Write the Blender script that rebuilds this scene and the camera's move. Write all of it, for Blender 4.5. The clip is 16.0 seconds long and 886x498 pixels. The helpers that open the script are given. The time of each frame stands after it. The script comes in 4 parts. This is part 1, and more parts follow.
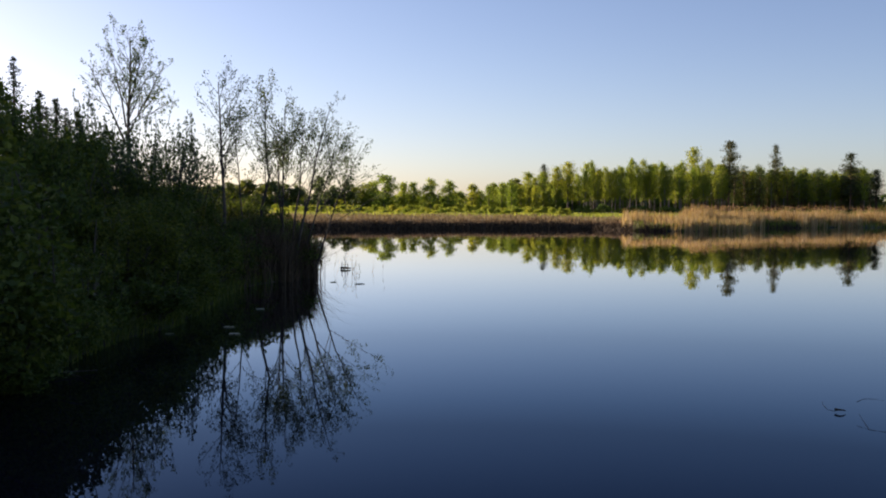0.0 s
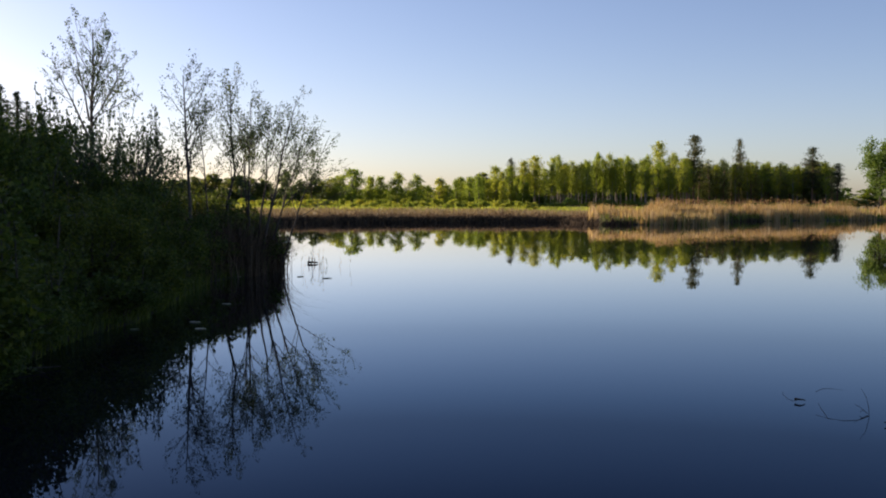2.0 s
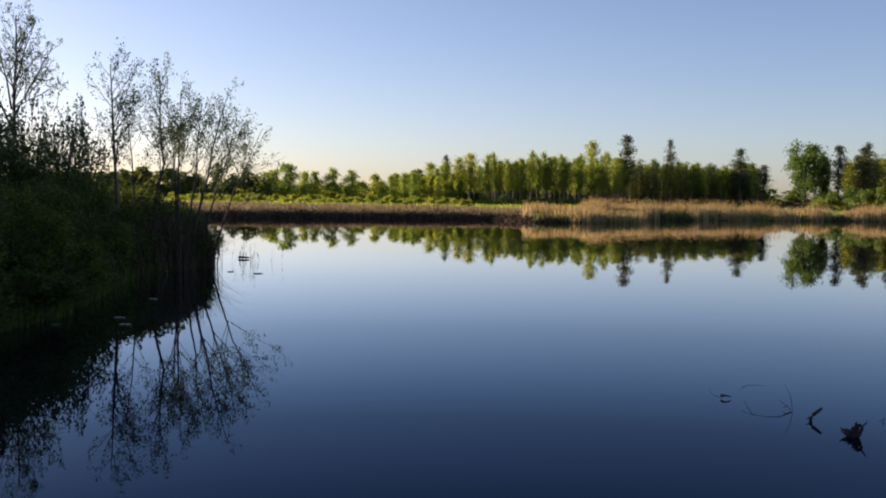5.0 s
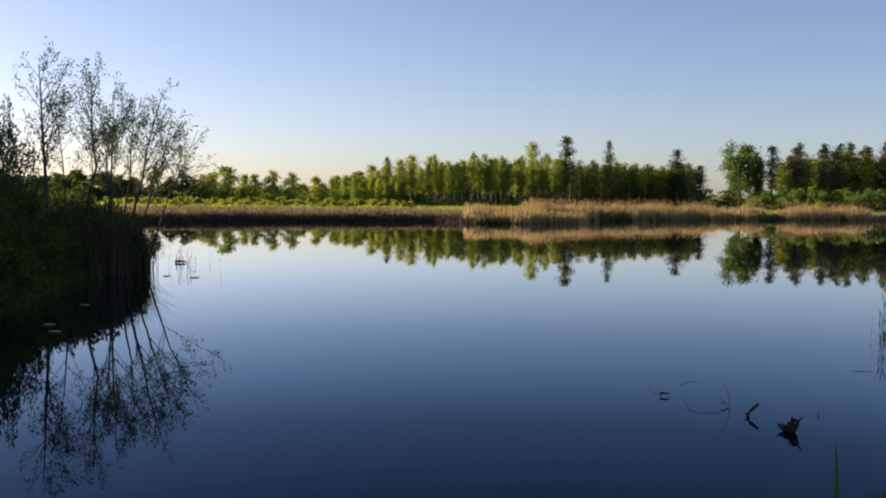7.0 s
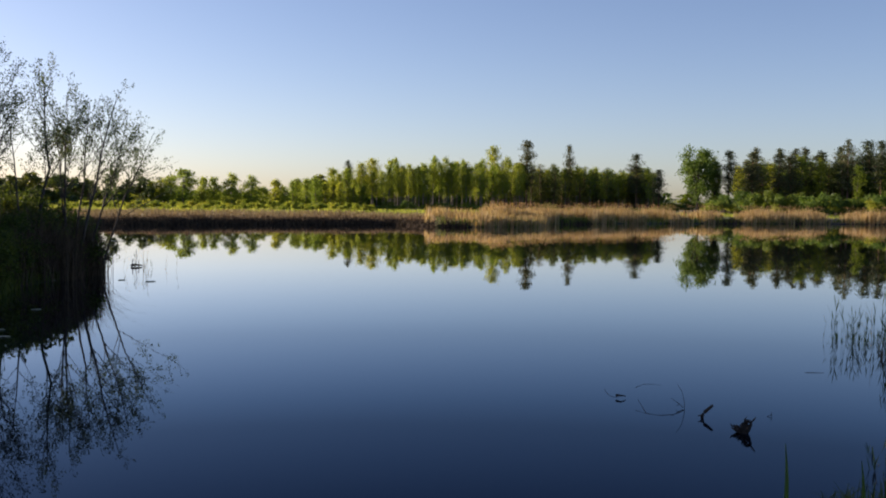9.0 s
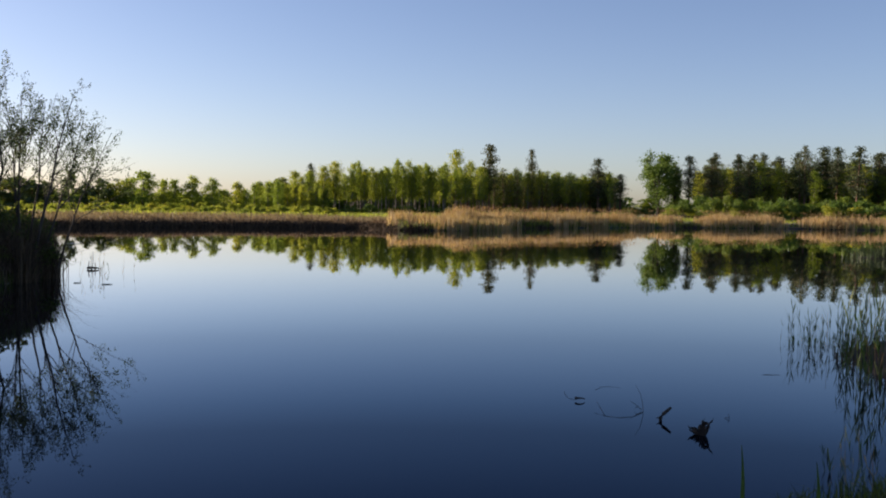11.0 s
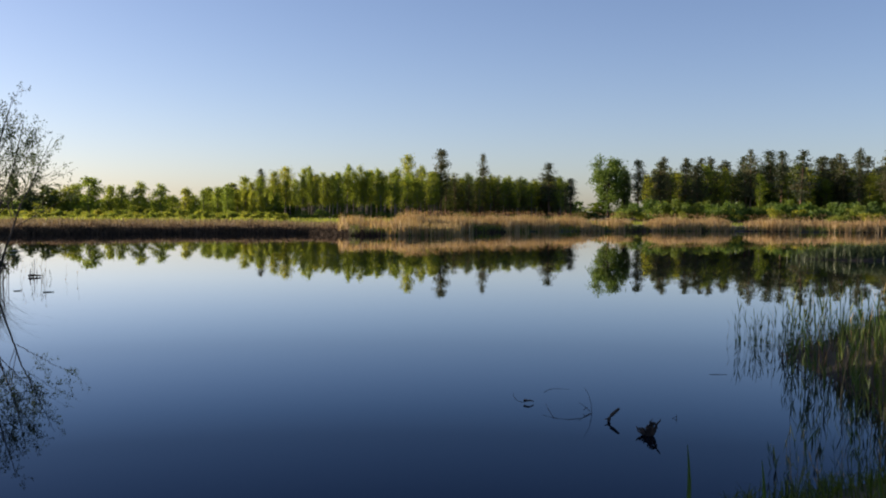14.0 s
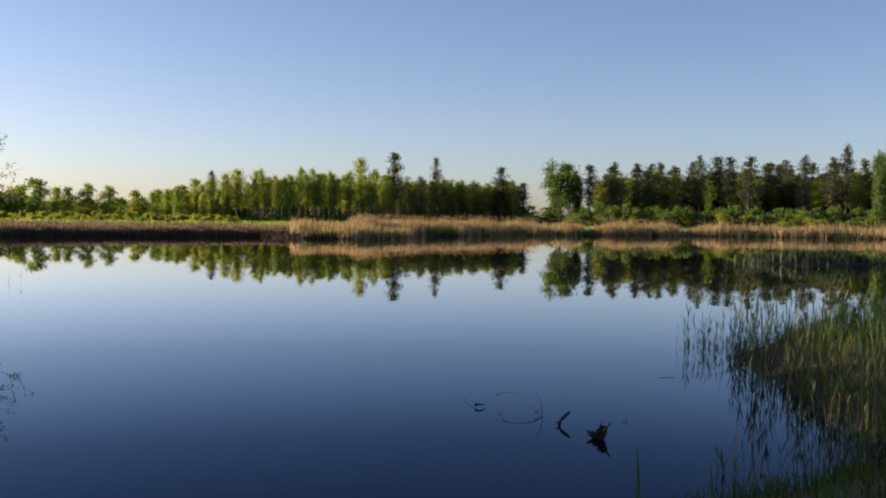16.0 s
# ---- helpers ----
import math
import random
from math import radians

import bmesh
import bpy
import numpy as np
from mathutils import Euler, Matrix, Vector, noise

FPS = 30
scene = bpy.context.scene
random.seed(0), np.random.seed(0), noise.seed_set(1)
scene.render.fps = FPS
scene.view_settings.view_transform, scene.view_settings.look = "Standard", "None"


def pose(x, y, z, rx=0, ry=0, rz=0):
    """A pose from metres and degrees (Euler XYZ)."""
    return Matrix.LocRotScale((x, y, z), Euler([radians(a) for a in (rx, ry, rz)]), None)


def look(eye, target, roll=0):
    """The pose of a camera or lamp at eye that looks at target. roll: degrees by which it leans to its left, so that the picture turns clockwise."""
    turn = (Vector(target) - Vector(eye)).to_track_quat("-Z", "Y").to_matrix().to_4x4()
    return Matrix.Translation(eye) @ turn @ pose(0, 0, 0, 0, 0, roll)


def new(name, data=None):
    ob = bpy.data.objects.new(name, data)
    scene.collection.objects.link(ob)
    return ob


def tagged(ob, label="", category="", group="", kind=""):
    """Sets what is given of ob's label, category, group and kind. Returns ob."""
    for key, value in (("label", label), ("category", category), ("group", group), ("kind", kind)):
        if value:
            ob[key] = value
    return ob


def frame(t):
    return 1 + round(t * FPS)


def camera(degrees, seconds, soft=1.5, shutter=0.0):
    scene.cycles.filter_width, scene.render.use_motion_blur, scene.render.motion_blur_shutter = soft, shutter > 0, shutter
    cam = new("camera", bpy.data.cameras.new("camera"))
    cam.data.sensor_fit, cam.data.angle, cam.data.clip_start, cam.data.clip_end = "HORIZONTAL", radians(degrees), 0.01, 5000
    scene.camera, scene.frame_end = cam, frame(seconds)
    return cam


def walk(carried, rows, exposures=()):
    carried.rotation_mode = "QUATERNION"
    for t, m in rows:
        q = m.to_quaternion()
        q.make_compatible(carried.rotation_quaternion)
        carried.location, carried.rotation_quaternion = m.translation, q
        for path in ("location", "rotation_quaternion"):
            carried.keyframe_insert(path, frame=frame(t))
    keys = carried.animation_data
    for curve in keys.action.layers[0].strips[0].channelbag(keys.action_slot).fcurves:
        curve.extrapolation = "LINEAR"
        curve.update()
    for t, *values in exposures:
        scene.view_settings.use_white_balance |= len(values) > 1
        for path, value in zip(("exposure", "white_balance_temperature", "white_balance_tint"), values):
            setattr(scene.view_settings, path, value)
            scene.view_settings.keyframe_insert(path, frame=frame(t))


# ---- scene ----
cam = camera(49.87, 16.0, soft=2.0)
# seconds, x, y, z, yaw, pitch, roll
ROWS = [
    (0, -0.000, -0.000, 2.200, -0.000, -2.482, -0.358),
    (0.5, -0.026, -0.065, 2.207, -0.548, -2.461, -0.183),
    (1, -0.023, -0.072, 2.205, -1.059, -2.517, -0.177),
    (1.5, -0.003, -0.064, 2.205, -1.413, -2.629, -0.001),
    (2, 0.010, -0.053, 2.200, -1.958, -2.828, -0.257),
    (2.5, 0.016, -0.041, 2.198, -2.642, -2.921, -0.271),
    (3, 0.014, -0.022, 2.202, -3.274, -2.997, -0.657),
    (3.5, 0.018, -0.008, 2.195, -3.897, -3.005, -0.884),
    (4, 0.028, 0.002, 2.192, -4.590, -2.994, -0.832),
    (6.5, 0.099, 0.153, 2.168, -8.210, -2.940, -0.879),
    (7, 0.114, 0.176, 2.164, -9.345, -2.838, -0.537),
    (7.5, 0.129, 0.188, 2.164, -10.363, -2.751, -0.354),
    (8, 0.150, 0.199, 2.160, -10.842, -2.714, -0.344),
    (8.5, 0.161, 0.203, 2.157, -11.235, -2.669, -0.515),
    (9, 0.179, 0.214, 2.155, -11.663, -2.602, -0.608),
    (9.5, 0.196, 0.228, 2.149, -12.268, -2.535, -0.699),
    (12, 0.273, 0.328, 2.121, -14.831, -2.214, -0.844),
    (12.5, 0.289, 0.346, 2.114, -15.289, -2.130, -0.815),
    (13, 0.300, 0.357, 2.106, -15.646, -2.070, -0.618),
    (13.5, 0.319, 0.369, 2.104, -16.155, -2.042, -0.487),
    (14, 0.330, 0.382, 2.100, -16.761, -2.022, -0.481),
    (14.5, 0.344, 0.400, 2.096, -17.280, -1.982, -0.305),
    (15, 0.355, 0.419, 2.091, -18.041, -1.927, -0.450),
    (15.5, 0.360, 0.427, 2.089, -18.899, -1.829, -0.634),
    (16, 0.365, 0.432, 2.094, -19.586, -1.770, -0.749),
]
walk(cam, [(t, pose(x, y, z, 90 + pitch, roll, yaw)) for t, x, y, z, yaw, pitch, roll in ROWS],
     exposures=[(0.0, 1.1, 6230, 27), (16.0, 1.02, 6050, 25)])

# ---------------------------------------------------------------- light
SUN_AZ, SUN_EL = -58.0, 12.0          # degrees clockwise from +y, and up
world = bpy.data.worlds.new("world")
scene.world = world
world.use_nodes = True
wn = world.node_tree.nodes
sky = wn.new("ShaderNodeTexSky")
sky.sky_type = "NISHITA"
sky.sun_disc = False
sky.sun_elevation = radians(SUN_EL)
sky.sun_rotation = radians(SUN_AZ)
sky.air_density, sky.dust_density, sky.ozone_density = 0.78, 0.85, 1.35
world.node_tree.links.new(sky.outputs[0], wn["Background"].inputs[0])
wn["Background"].inputs[1].default_value = 0.078
sun_data = bpy.data.lights.new("sun", "SUN")
sun_data.energy, sun_data.angle, sun_data.color = 5.0, radians(0.53), (1.0, 0.83, 0.57)
sun = new("sun", sun_data)
a, e = radians(SUN_AZ), radians(SUN_EL)
sun.matrix_world = look((0, 0, 60), (-math.sin(a) * math.cos(e), -math.cos(a) * math.cos(e), 60 - math.sin(e)))


# ---------------------------------------------------------------- materials
def nodes_of(name):
    m = bpy.data.materials.new(name)
    m.use_nodes = True
    t = m.node_tree
    return m, t, t.nodes["Principled BSDF"], t.nodes["Material Output"]


def ramp(t, fac, stops):
    r = t.nodes.new("ShaderNodeValToRGB")
    while len(r.color_ramp.elements) < len(stops):
        r.color_ramp.elements.new(0.5)
    for el, (p, c) in zip(r.color_ramp.elements, stops):
        el.position, el.color = p, (*c, 1)
    t.links.new(fac, r.inputs[0])
    return r.outputs[0]


def mixed(t, fac, a, b, mode="MIX"):
    n = t.nodes.new("ShaderNodeMix")
    n.data_type, n.blend_type = "RGBA", mode
    for sock, v in ((n.inputs[0], fac), (n.inputs[6], a), (n.inputs[7], b)):
        if hasattr(v, "links"):
            t.links.new(v, sock)
        else:
            sock.default_value = v if isinstance(v, float) else (*v, 1)
    return n.outputs[2]


def noise_of(t, scale, detail=3.0, stretch=None):
    co = t.nodes.new("ShaderNodeTexCoord").outputs["Object"]
    if stretch:
        mp = t.nodes.new("ShaderNodeMapping")
        mp.inputs["Scale"].default_value = stretch
        t.links.new(co, mp.inputs[0])
        co = mp.outputs[0]
    n = t.nodes.new("ShaderNodeTexNoise")
    n.inputs["Scale"].default_value, n.inputs["Detail"].default_value = scale, detail
    t.links.new(co, n.inputs["Vector"])
    return n.outputs[0]


def leaf_material(name, dark, mid, light, glow=0.45, rough=0.55):
    """Thin leaves: each one its own tone, each plant its own, with light coming through."""
    m, t, b, out = nodes_of(name)
    isl = t.nodes.new("ShaderNodeNewGeometry").outputs["Random Per Island"]
    obj = t.nodes.new("ShaderNodeObjectInfo").outputs["Random"]
    c = ramp(t, isl, [(0.0, dark), (0.55, mid), (1.0, light)])
    tone = ramp(t, obj, [(0.0, (0.75, 0.85, 0.8)), (0.5, (1.0, 1.0, 1.0)), (1.0, (1.25, 1.1, 0.8))])
    c = mixed(t, 1.0, c, tone, "MULTIPLY")
    t.links.new(c, b.inputs["Base Color"])
    b.inputs["Roughness"].default_value = rough
    b.inputs["Specular IOR Level"].default_value = 0.3
    tr = t.nodes.new("ShaderNodeBsdfTranslucent")
    t.links.new(mixed(t, 1.0, c, (1.25, 1.2, 0.55), "MULTIPLY"), tr.inputs[0])
    mx = t.nodes.new("ShaderNodeMixShader")
    mx.inputs[0].default_value = glow
    t.links.new(b.outputs[0], mx.inputs[1])
    t.links.new(tr.outputs[0], mx.inputs[2])
    t.links.new(mx.outputs[0], out.inputs[0])
    return m


def bark_material(name, a, b2, scale=6.0, stretch=(1, 1, 0.25)):
    m, t, b, out = nodes_of(name)
    n = noise_of(t, scale, 5.0, stretch)
    t.links.new(ramp(t, n, [(0.3, a), (0.7, b2)]), b.inputs["Base Color"])
    b.inputs["Roughness"].default_value = 0.9
    bump = t.nodes.new("ShaderNodeBump")
    bump.inputs["Strength"].default_value, bump.inputs["Distance"].default_value = 0.6, 0.02
    t.links.new(n, bump.inputs["Height"])
    t.links.new(bump.outputs[0], b.inputs["Normal"])
    return m


M_WILLOW = leaf_material("willow_leaf", (0.045, 0.075, 0.03), (0.08, 0.12, 0.05), (0.13, 0.17, 0.075), 0.35)
M_BUSH = leaf_material("alder_leaf", (0.034, 0.056, 0.012), (0.066, 0.105, 0.02), (0.125, 0.155, 0.03), 0.5)
M_BIRCH = leaf_material("birch_leaf", (0.14, 0.19, 0.03), (0.215, 0.275, 0.045), (0.29, 0.34, 0.065), 0.66)
M_YOUNG = leaf_material("young_leaf", (0.16, 0.21, 0.03), (0.24, 0.29, 0.045), (0.33, 0.36, 0.08), 0.62)
M_OAK = leaf_material("broad_leaf", (0.07, 0.12, 0.02), (0.11, 0.18, 0.03), (0.17, 0.23, 0.045), 0.45)
M_PINE = leaf_material("pine_needle", (0.04, 0.058, 0.026), (0.065, 0.085, 0.035), (0.1, 0.108, 0.044), 0.22)
M_FIR = leaf_material("fir_needle", (0.07, 0.105, 0.04), (0.105, 0.145, 0.052), (0.15, 0.185, 0.068), 0.42)
M_SPRUCE = leaf_material("spruce_needle", (0.018, 0.035, 0.016), (0.03, 0.055, 0.022), (0.05, 0.08, 0.03), 0.1)
M_GRASS = leaf_material("green_grass", (0.04, 0.08, 0.015), (0.08, 0.13, 0.025), (0.14, 0.18, 0.05), 0.4)
M_REED = leaf_material("green_reed", (0.035, 0.075, 0.014), (0.065, 0.12, 0.024), (0.13, 0.17, 0.045), 0.35)
M_DRY = leaf_material("dry_reed", (0.25, 0.165, 0.08), (0.39, 0.275, 0.14), (0.52, 0.40, 0.225), 0.33, 0.7)
M_BROWN = leaf_material("withered_grass", (0.08, 0.055, 0.034), (0.14, 0.10, 0.06), (0.26, 0.19, 0.115), 0.06, 0.8)
M_OLD = leaf_material("old_reed", (0.05, 0.033, 0.022), (0.10, 0.066, 0.042), (0.18, 0.125, 0.08), 0.1, 0.8)
# Blade colour darkened to carry shade, for the far bank face and reed hollows.
M_SHADE_SEDGE = leaf_material("dark_sedge", (0.02, 0.016, 0.013), (0.045, 0.036, 0.026), (0.10, 0.075, 0.05), 0.06, 0.85)
M_STRAW = leaf_material("straw_grass", (0.14, 0.10, 0.062), (0.24, 0.175, 0.11), (0.36, 0.27, 0.17), 0.25, 0.8)
M_PLUME = leaf_material("reed_plume", (0.16, 0.115, 0.075), (0.25, 0.185, 0.125), (0.36, 0.28, 0.19), 0.3, 0.8)
M_BARK = bark_material("grey_bark", (0.028, 0.023, 0.018), (0.085, 0.072, 0.058), 9.0)
M_PINEBARK = bark_material("pine_bark", (0.07, 0.042, 0.028), (0.20, 0.115, 0.068), 3.0)
M_BIRCHBARK = bark_material("birch_bark", (0.06, 0.05, 0.042), (0.27, 0.235, 0.19), 1.6, (1, 1, 1.6))
M_WET = bark_material("wet_wood", (0.012, 0.009, 0.007), (0.05, 0.036, 0.026), 22.0)
M_PAD = leaf_material("lily_leaf", (0.06, 0.09, 0.04), (0.10, 0.13, 0.06), (0.14, 0.16, 0.08), 0.1, 0.35)


def ground_material():
    m, t, b, out = nodes_of("bank_earth")
    big, fine = noise_of(t, 0.05, 4.0), noise_of(t, 1.3, 6.0)
    dry = ramp(t, fine, [(0.3, (0.10, 0.075, 0.04)), (0.7, (0.26, 0.19, 0.10))])
    green = ramp(t, fine, [(0.3, (0.05, 0.075, 0.02)), (0.7, (0.13, 0.15, 0.045))])
    g = ramp(t, big, [(0.42, (0, 0, 0)), (0.58, (1, 1, 1))])
    c = mixed(t, g, dry, green)
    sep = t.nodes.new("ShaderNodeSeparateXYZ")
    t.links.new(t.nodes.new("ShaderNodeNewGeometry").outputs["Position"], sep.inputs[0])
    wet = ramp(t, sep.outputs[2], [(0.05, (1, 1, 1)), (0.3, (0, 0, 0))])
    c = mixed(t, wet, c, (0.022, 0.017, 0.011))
    t.links.new(c, b.inputs["Base Color"])
    b.inputs["Roughness"].default_value = 0.95
    bump = t.nodes.new("ShaderNodeBump")
    bump.inputs["Strength"].default_value, bump.inputs["Distance"].default_value = 0.7, 0.08
    t.links.new(fine, bump.inputs["Height"])
    t.links.new(bump.outputs[0], b.inputs["Normal"])
    return m


def water_material():
    m, t, b, out = nodes_of("still_lake_water")
    b.inputs["Base Color"].default_value = (0.006, 0.0065, 0.009, 1)
    b.inputs["Roughness"].default_value = 0.6
    b.inputs["Specular IOR Level"].default_value = 0.0
    n1 = noise_of(t, 1.1, 2.0, (0.35, 1.0, 1.0))
    n2 = noise_of(t, 7.0, 2.0, (0.5, 1.0, 1.0))
    add = t.nodes.new("ShaderNodeMath")
    add.operation = "MULTIPLY_ADD"
    t.links.new(n2, add.inputs[0])
    add.inputs[1].default_value = 0.12
    t.links.new(n1, add.inputs[2])
    bump = t.nodes.new("ShaderNodeBump")
    bump.inputs["Strength"].default_value, bump.inputs["Distance"].default_value = 0.25, 0.0034
    t.links.new(add.outputs[0], bump.inputs["Height"])
    gloss = t.nodes.new("ShaderNodeBsdfGlossy")
    gloss.inputs["Roughness"].default_value = 0.008
    t.links.new(bump.outputs[0], gloss.inputs["Normal"])
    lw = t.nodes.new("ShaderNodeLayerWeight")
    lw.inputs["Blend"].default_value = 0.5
    # Reflection falloff and the sky's deeper blue are put in by viewing angle.
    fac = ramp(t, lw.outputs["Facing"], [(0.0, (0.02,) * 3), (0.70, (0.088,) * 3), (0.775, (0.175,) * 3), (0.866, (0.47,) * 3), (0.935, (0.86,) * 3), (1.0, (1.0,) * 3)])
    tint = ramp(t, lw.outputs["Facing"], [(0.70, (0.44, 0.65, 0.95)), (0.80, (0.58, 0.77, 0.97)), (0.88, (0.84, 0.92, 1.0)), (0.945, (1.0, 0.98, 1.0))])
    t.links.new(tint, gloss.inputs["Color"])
    mx = t.nodes.new("ShaderNodeMixShader")
    t.links.new(fac, mx.inputs[0])
    t.links.new(b.outputs[0], mx.inputs[1])
    t.links.new(gloss.outputs[0], mx.inputs[2])
    t.links.new(mx.outputs[0], out.inputs[0])
    return m


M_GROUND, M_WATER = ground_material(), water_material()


# ---------------------------------------------------------------- mesh tools
def mesh_of(name, verts, faces, material, smooth=False):
    """verts: n x 3; faces: arrays of equal-sided faces."""
    me = bpy.data.meshes.new(name)
    verts = np.asarray(verts, np.float32)
    blocks = [np.asarray(f, np.int32) for f in faces if len(f)]
    loops = np.concatenate([f.ravel() for f in blocks])
    sizes = np.concatenate([np.full(len(f), f.shape[1], np.int32) for f in blocks])
    me.vertices.add(len(verts))
    me.vertices.foreach_set("co", verts.ravel())
    me.loops.add(len(loops))
    me.loops.foreach_set("vertex_index", loops)
    me.polygons.add(len(sizes))
    me.polygons.foreach_set("loop_start", np.concatenate([[0], np.cumsum(sizes)[:-1]]).astype(np.int32))
    me.polygons.foreach_set("use_smooth", np.full(len(sizes), smooth))
    me.materials.append(material)
    me.update(calc_edges=True)
    me.validate()
    return me


def part(name, me, parent, label=""):
    ob = new(name, me)
    ob.parent = parent
    return tagged(ob, label)


def tube(path, radii, sides=5):
    """Vertices and quads of a tapering tube along a path."""
    path, radii = np.asarray(path, float), np.asarray(radii, float)
    d = np.gradient(path, axis=0)
    d /= np.linalg.norm(d, axis=1)[:, None] + 1e-9
    ref = np.where(np.abs(d[:, 2:]) > 0.9, [[1.0, 0, 0]], [[0, 0, 1.0]])
    u = np.cross(d, ref)
    u /= np.linalg.norm(u, axis=1)[:, None] + 1e-9
    v = np.cross(d, u)
    an = np.arange(sides) * 2 * np.pi / sides
    ring = path[:, None] + radii[:, None, None] * (np.cos(an)[None, :, None] * u[:, None] + np.sin(an)[None, :, None] * v[:, None])
    n = len(path)
    i, j = np.meshgrid(np.arange(n - 1), np.arange(sides), indexing="ij")
    k = (j + 1) % sides
    return ring.reshape(-1, 3), np.stack([i * sides + j, i * sides + k, (i + 1) * sides + k, (i + 1) * sides + j], -1).reshape(-1, 4)


def tubes_mesh(name, tubes, material):
    vs, fs, o = [], [], 0
    for path, radii, sides in tubes:
        v, f = tube(path, radii, sides)
        vs.append(v)
        fs.append(f + o)
        o += len(v)
    return mesh_of(name, np.concatenate(vs), [np.concatenate(fs)], material, True)


def unit(v):
    return v / (np.linalg.norm(v, axis=-1, keepdims=True) + 1e-9)


def leaves_mesh(name, rng, centres, length, width, material, along=None, droop=0.0):
    """A pointed, slightly folded leaf (two triangles sharing a midrib) at each centre."""
    n = len(centres)
    d = rng.normal(size=(n, 3)) if along is None else along + rng.normal(size=(n, 3)) * 0.7
    d[:, 2] -= droop
    d = unit(d)
    s = unit(np.cross(d, rng.normal(size=(n, 3))))
    up = np.cross(d, s)
    size = rng.uniform(0.65, 1.35, (n, 1))
    l, w = length * size * 0.5, width * size * 0.5
    V = np.stack([centres - d * l, centres + s * w + up * w * 0.4, centres + d * l, centres - s * w + up * w * 0.4], 1)
    base = np.arange(n)[:, None] * 4
    return mesh_of(name, V.reshape(-1, 3), [np.concatenate([base + [[0, 1, 2]], base + [[0, 2, 3]]])], material)


def blades_mesh(name, rng, feet, height, width, material, lean=0.18, segs=3, spread=0.35):
    """Standing blades, curved and tapering, one per foot. height: per blade."""
    n = len(feet)
    h = np.broadcast_to(height, (n,)) * rng.uniform(1 - spread, 1 + spread * 0.5, n)
    an = rng.uniform(0, 2 * np.pi, n)
    out = np.stack([np.cos(an), np.sin(an), np.zeros(n)], 1)
    side = unit(np.stack([-np.sin(an + rng.normal(size=n)), np.cos(an), np.zeros(n)], 1))
    bend = np.abs(rng.normal(0, lean, n))
    levels = np.linspace(0, 1, segs + 1)
    V = []
    for q in levels:
        c = feet + out * (bend * h * q * q)[:, None] + np.array([0, 0, 1.0]) * (h * q * (1 - 0.25 * bend * q))[:, None]
        w = (width * (1 - q ** 2) * 0.5 + 0.0015) * rng.uniform(0.8, 1.2, n)
        V += [c - side * w[:, None], c + side * w[:, None]]
    V = np.stack(V, 1)
    m = 2 * (segs + 1)
    base = np.arange(n)[:, None] * m
    F = np.concatenate([base + [[2 * k, 2 * k + 1, 2 * k + 3, 2 * k + 2]] for k in range(segs)])
    return mesh_of(name, V.reshape(-1, 3), [F], material)


# ---------------------------------------------------------------- the lie of the land
SHORE = np.array([
    (-5.1, 10.9), (-5.2, 12.9), (-5.3, 15.3), (-4.9, 17.2), (-5.1, 20.6), (-5.4, 25.7), (-4.8, 28.3), (-4.2, 30.3), (-4.9, 33.5), (-8, 38),
    (-20, 50), (-26, 66), (-18.5, 92), (-4.9, 99), (7.1, 103), (16.4, 104), (19.3, 95), (24.4, 94), (30.3, 97), (36, 111), (50, 120),
    (69, 127), (88, 129), (104, 119), (117, 105), (122, 92), (112, 74), (94, 58), (70, 42), (40, 26), (24, 19.5), (17, 17),
    (12, 14.6), (10, 13.2), (9.2, 12), (8.6, 10.2), (8.1, 9.2), (7.6, 8.2), (7.4, 7.2), (5.8, 6.6), (4.4, 6.3), (3, 5), (0, 3.2), (-3.5, 3.6), (-5, 6)])
ISLET, ISLET_ALONG = np.array([35.6, 41.2]), unit(np.array([5.6, -2.4]))


def inland(x, y):
    """Metres from the waterline: positive on land."""
    p = np.stack([np.ravel(x), np.ravel(y)], 1).astype(float)
    a, b = SHORE, np.roll(SHORE, -1, 0)
    best, inside = np.full(len(p), 1e9), np.zeros(len(p), bool)
    for s, e in zip(a, b):
        q = e - s
        u = np.clip(((p - s) @ q) / (q @ q), 0, 1)
        best = np.minimum(best, np.linalg.norm(p - s - u[:, None] * q, axis=1))
        cross = (s[1] > p[:, 1]) != (e[1] > p[:, 1])
        xs = s[0] + (p[:, 1] - s[1]) / (e[1] - s[1] + 1e-12) * q[0]
        inside ^= cross & (p[:, 0] < xs)
    d = np.where(inside, -best, best)
    r = p - ISLET
    along, off = r @ ISLET_ALONG, r @ np.array([-ISLET_ALONG[1], ISLET_ALONG[0]])
    d = np.maximum(d, 1.6 * (1 - np.sqrt((along / 3.4) ** 2 + (off / 1.5) ** 2)))
    return d.reshape(np.shape(x))


def wobble(x, y):
    return 0.10 * np.sin(x * 0.9 + 1.7 * np.sin(y * 0.31)) * np.cos(y * 0.7 + 0.4 * x) + 0.05 * np.sin(2.7 * x + y * 1.9)


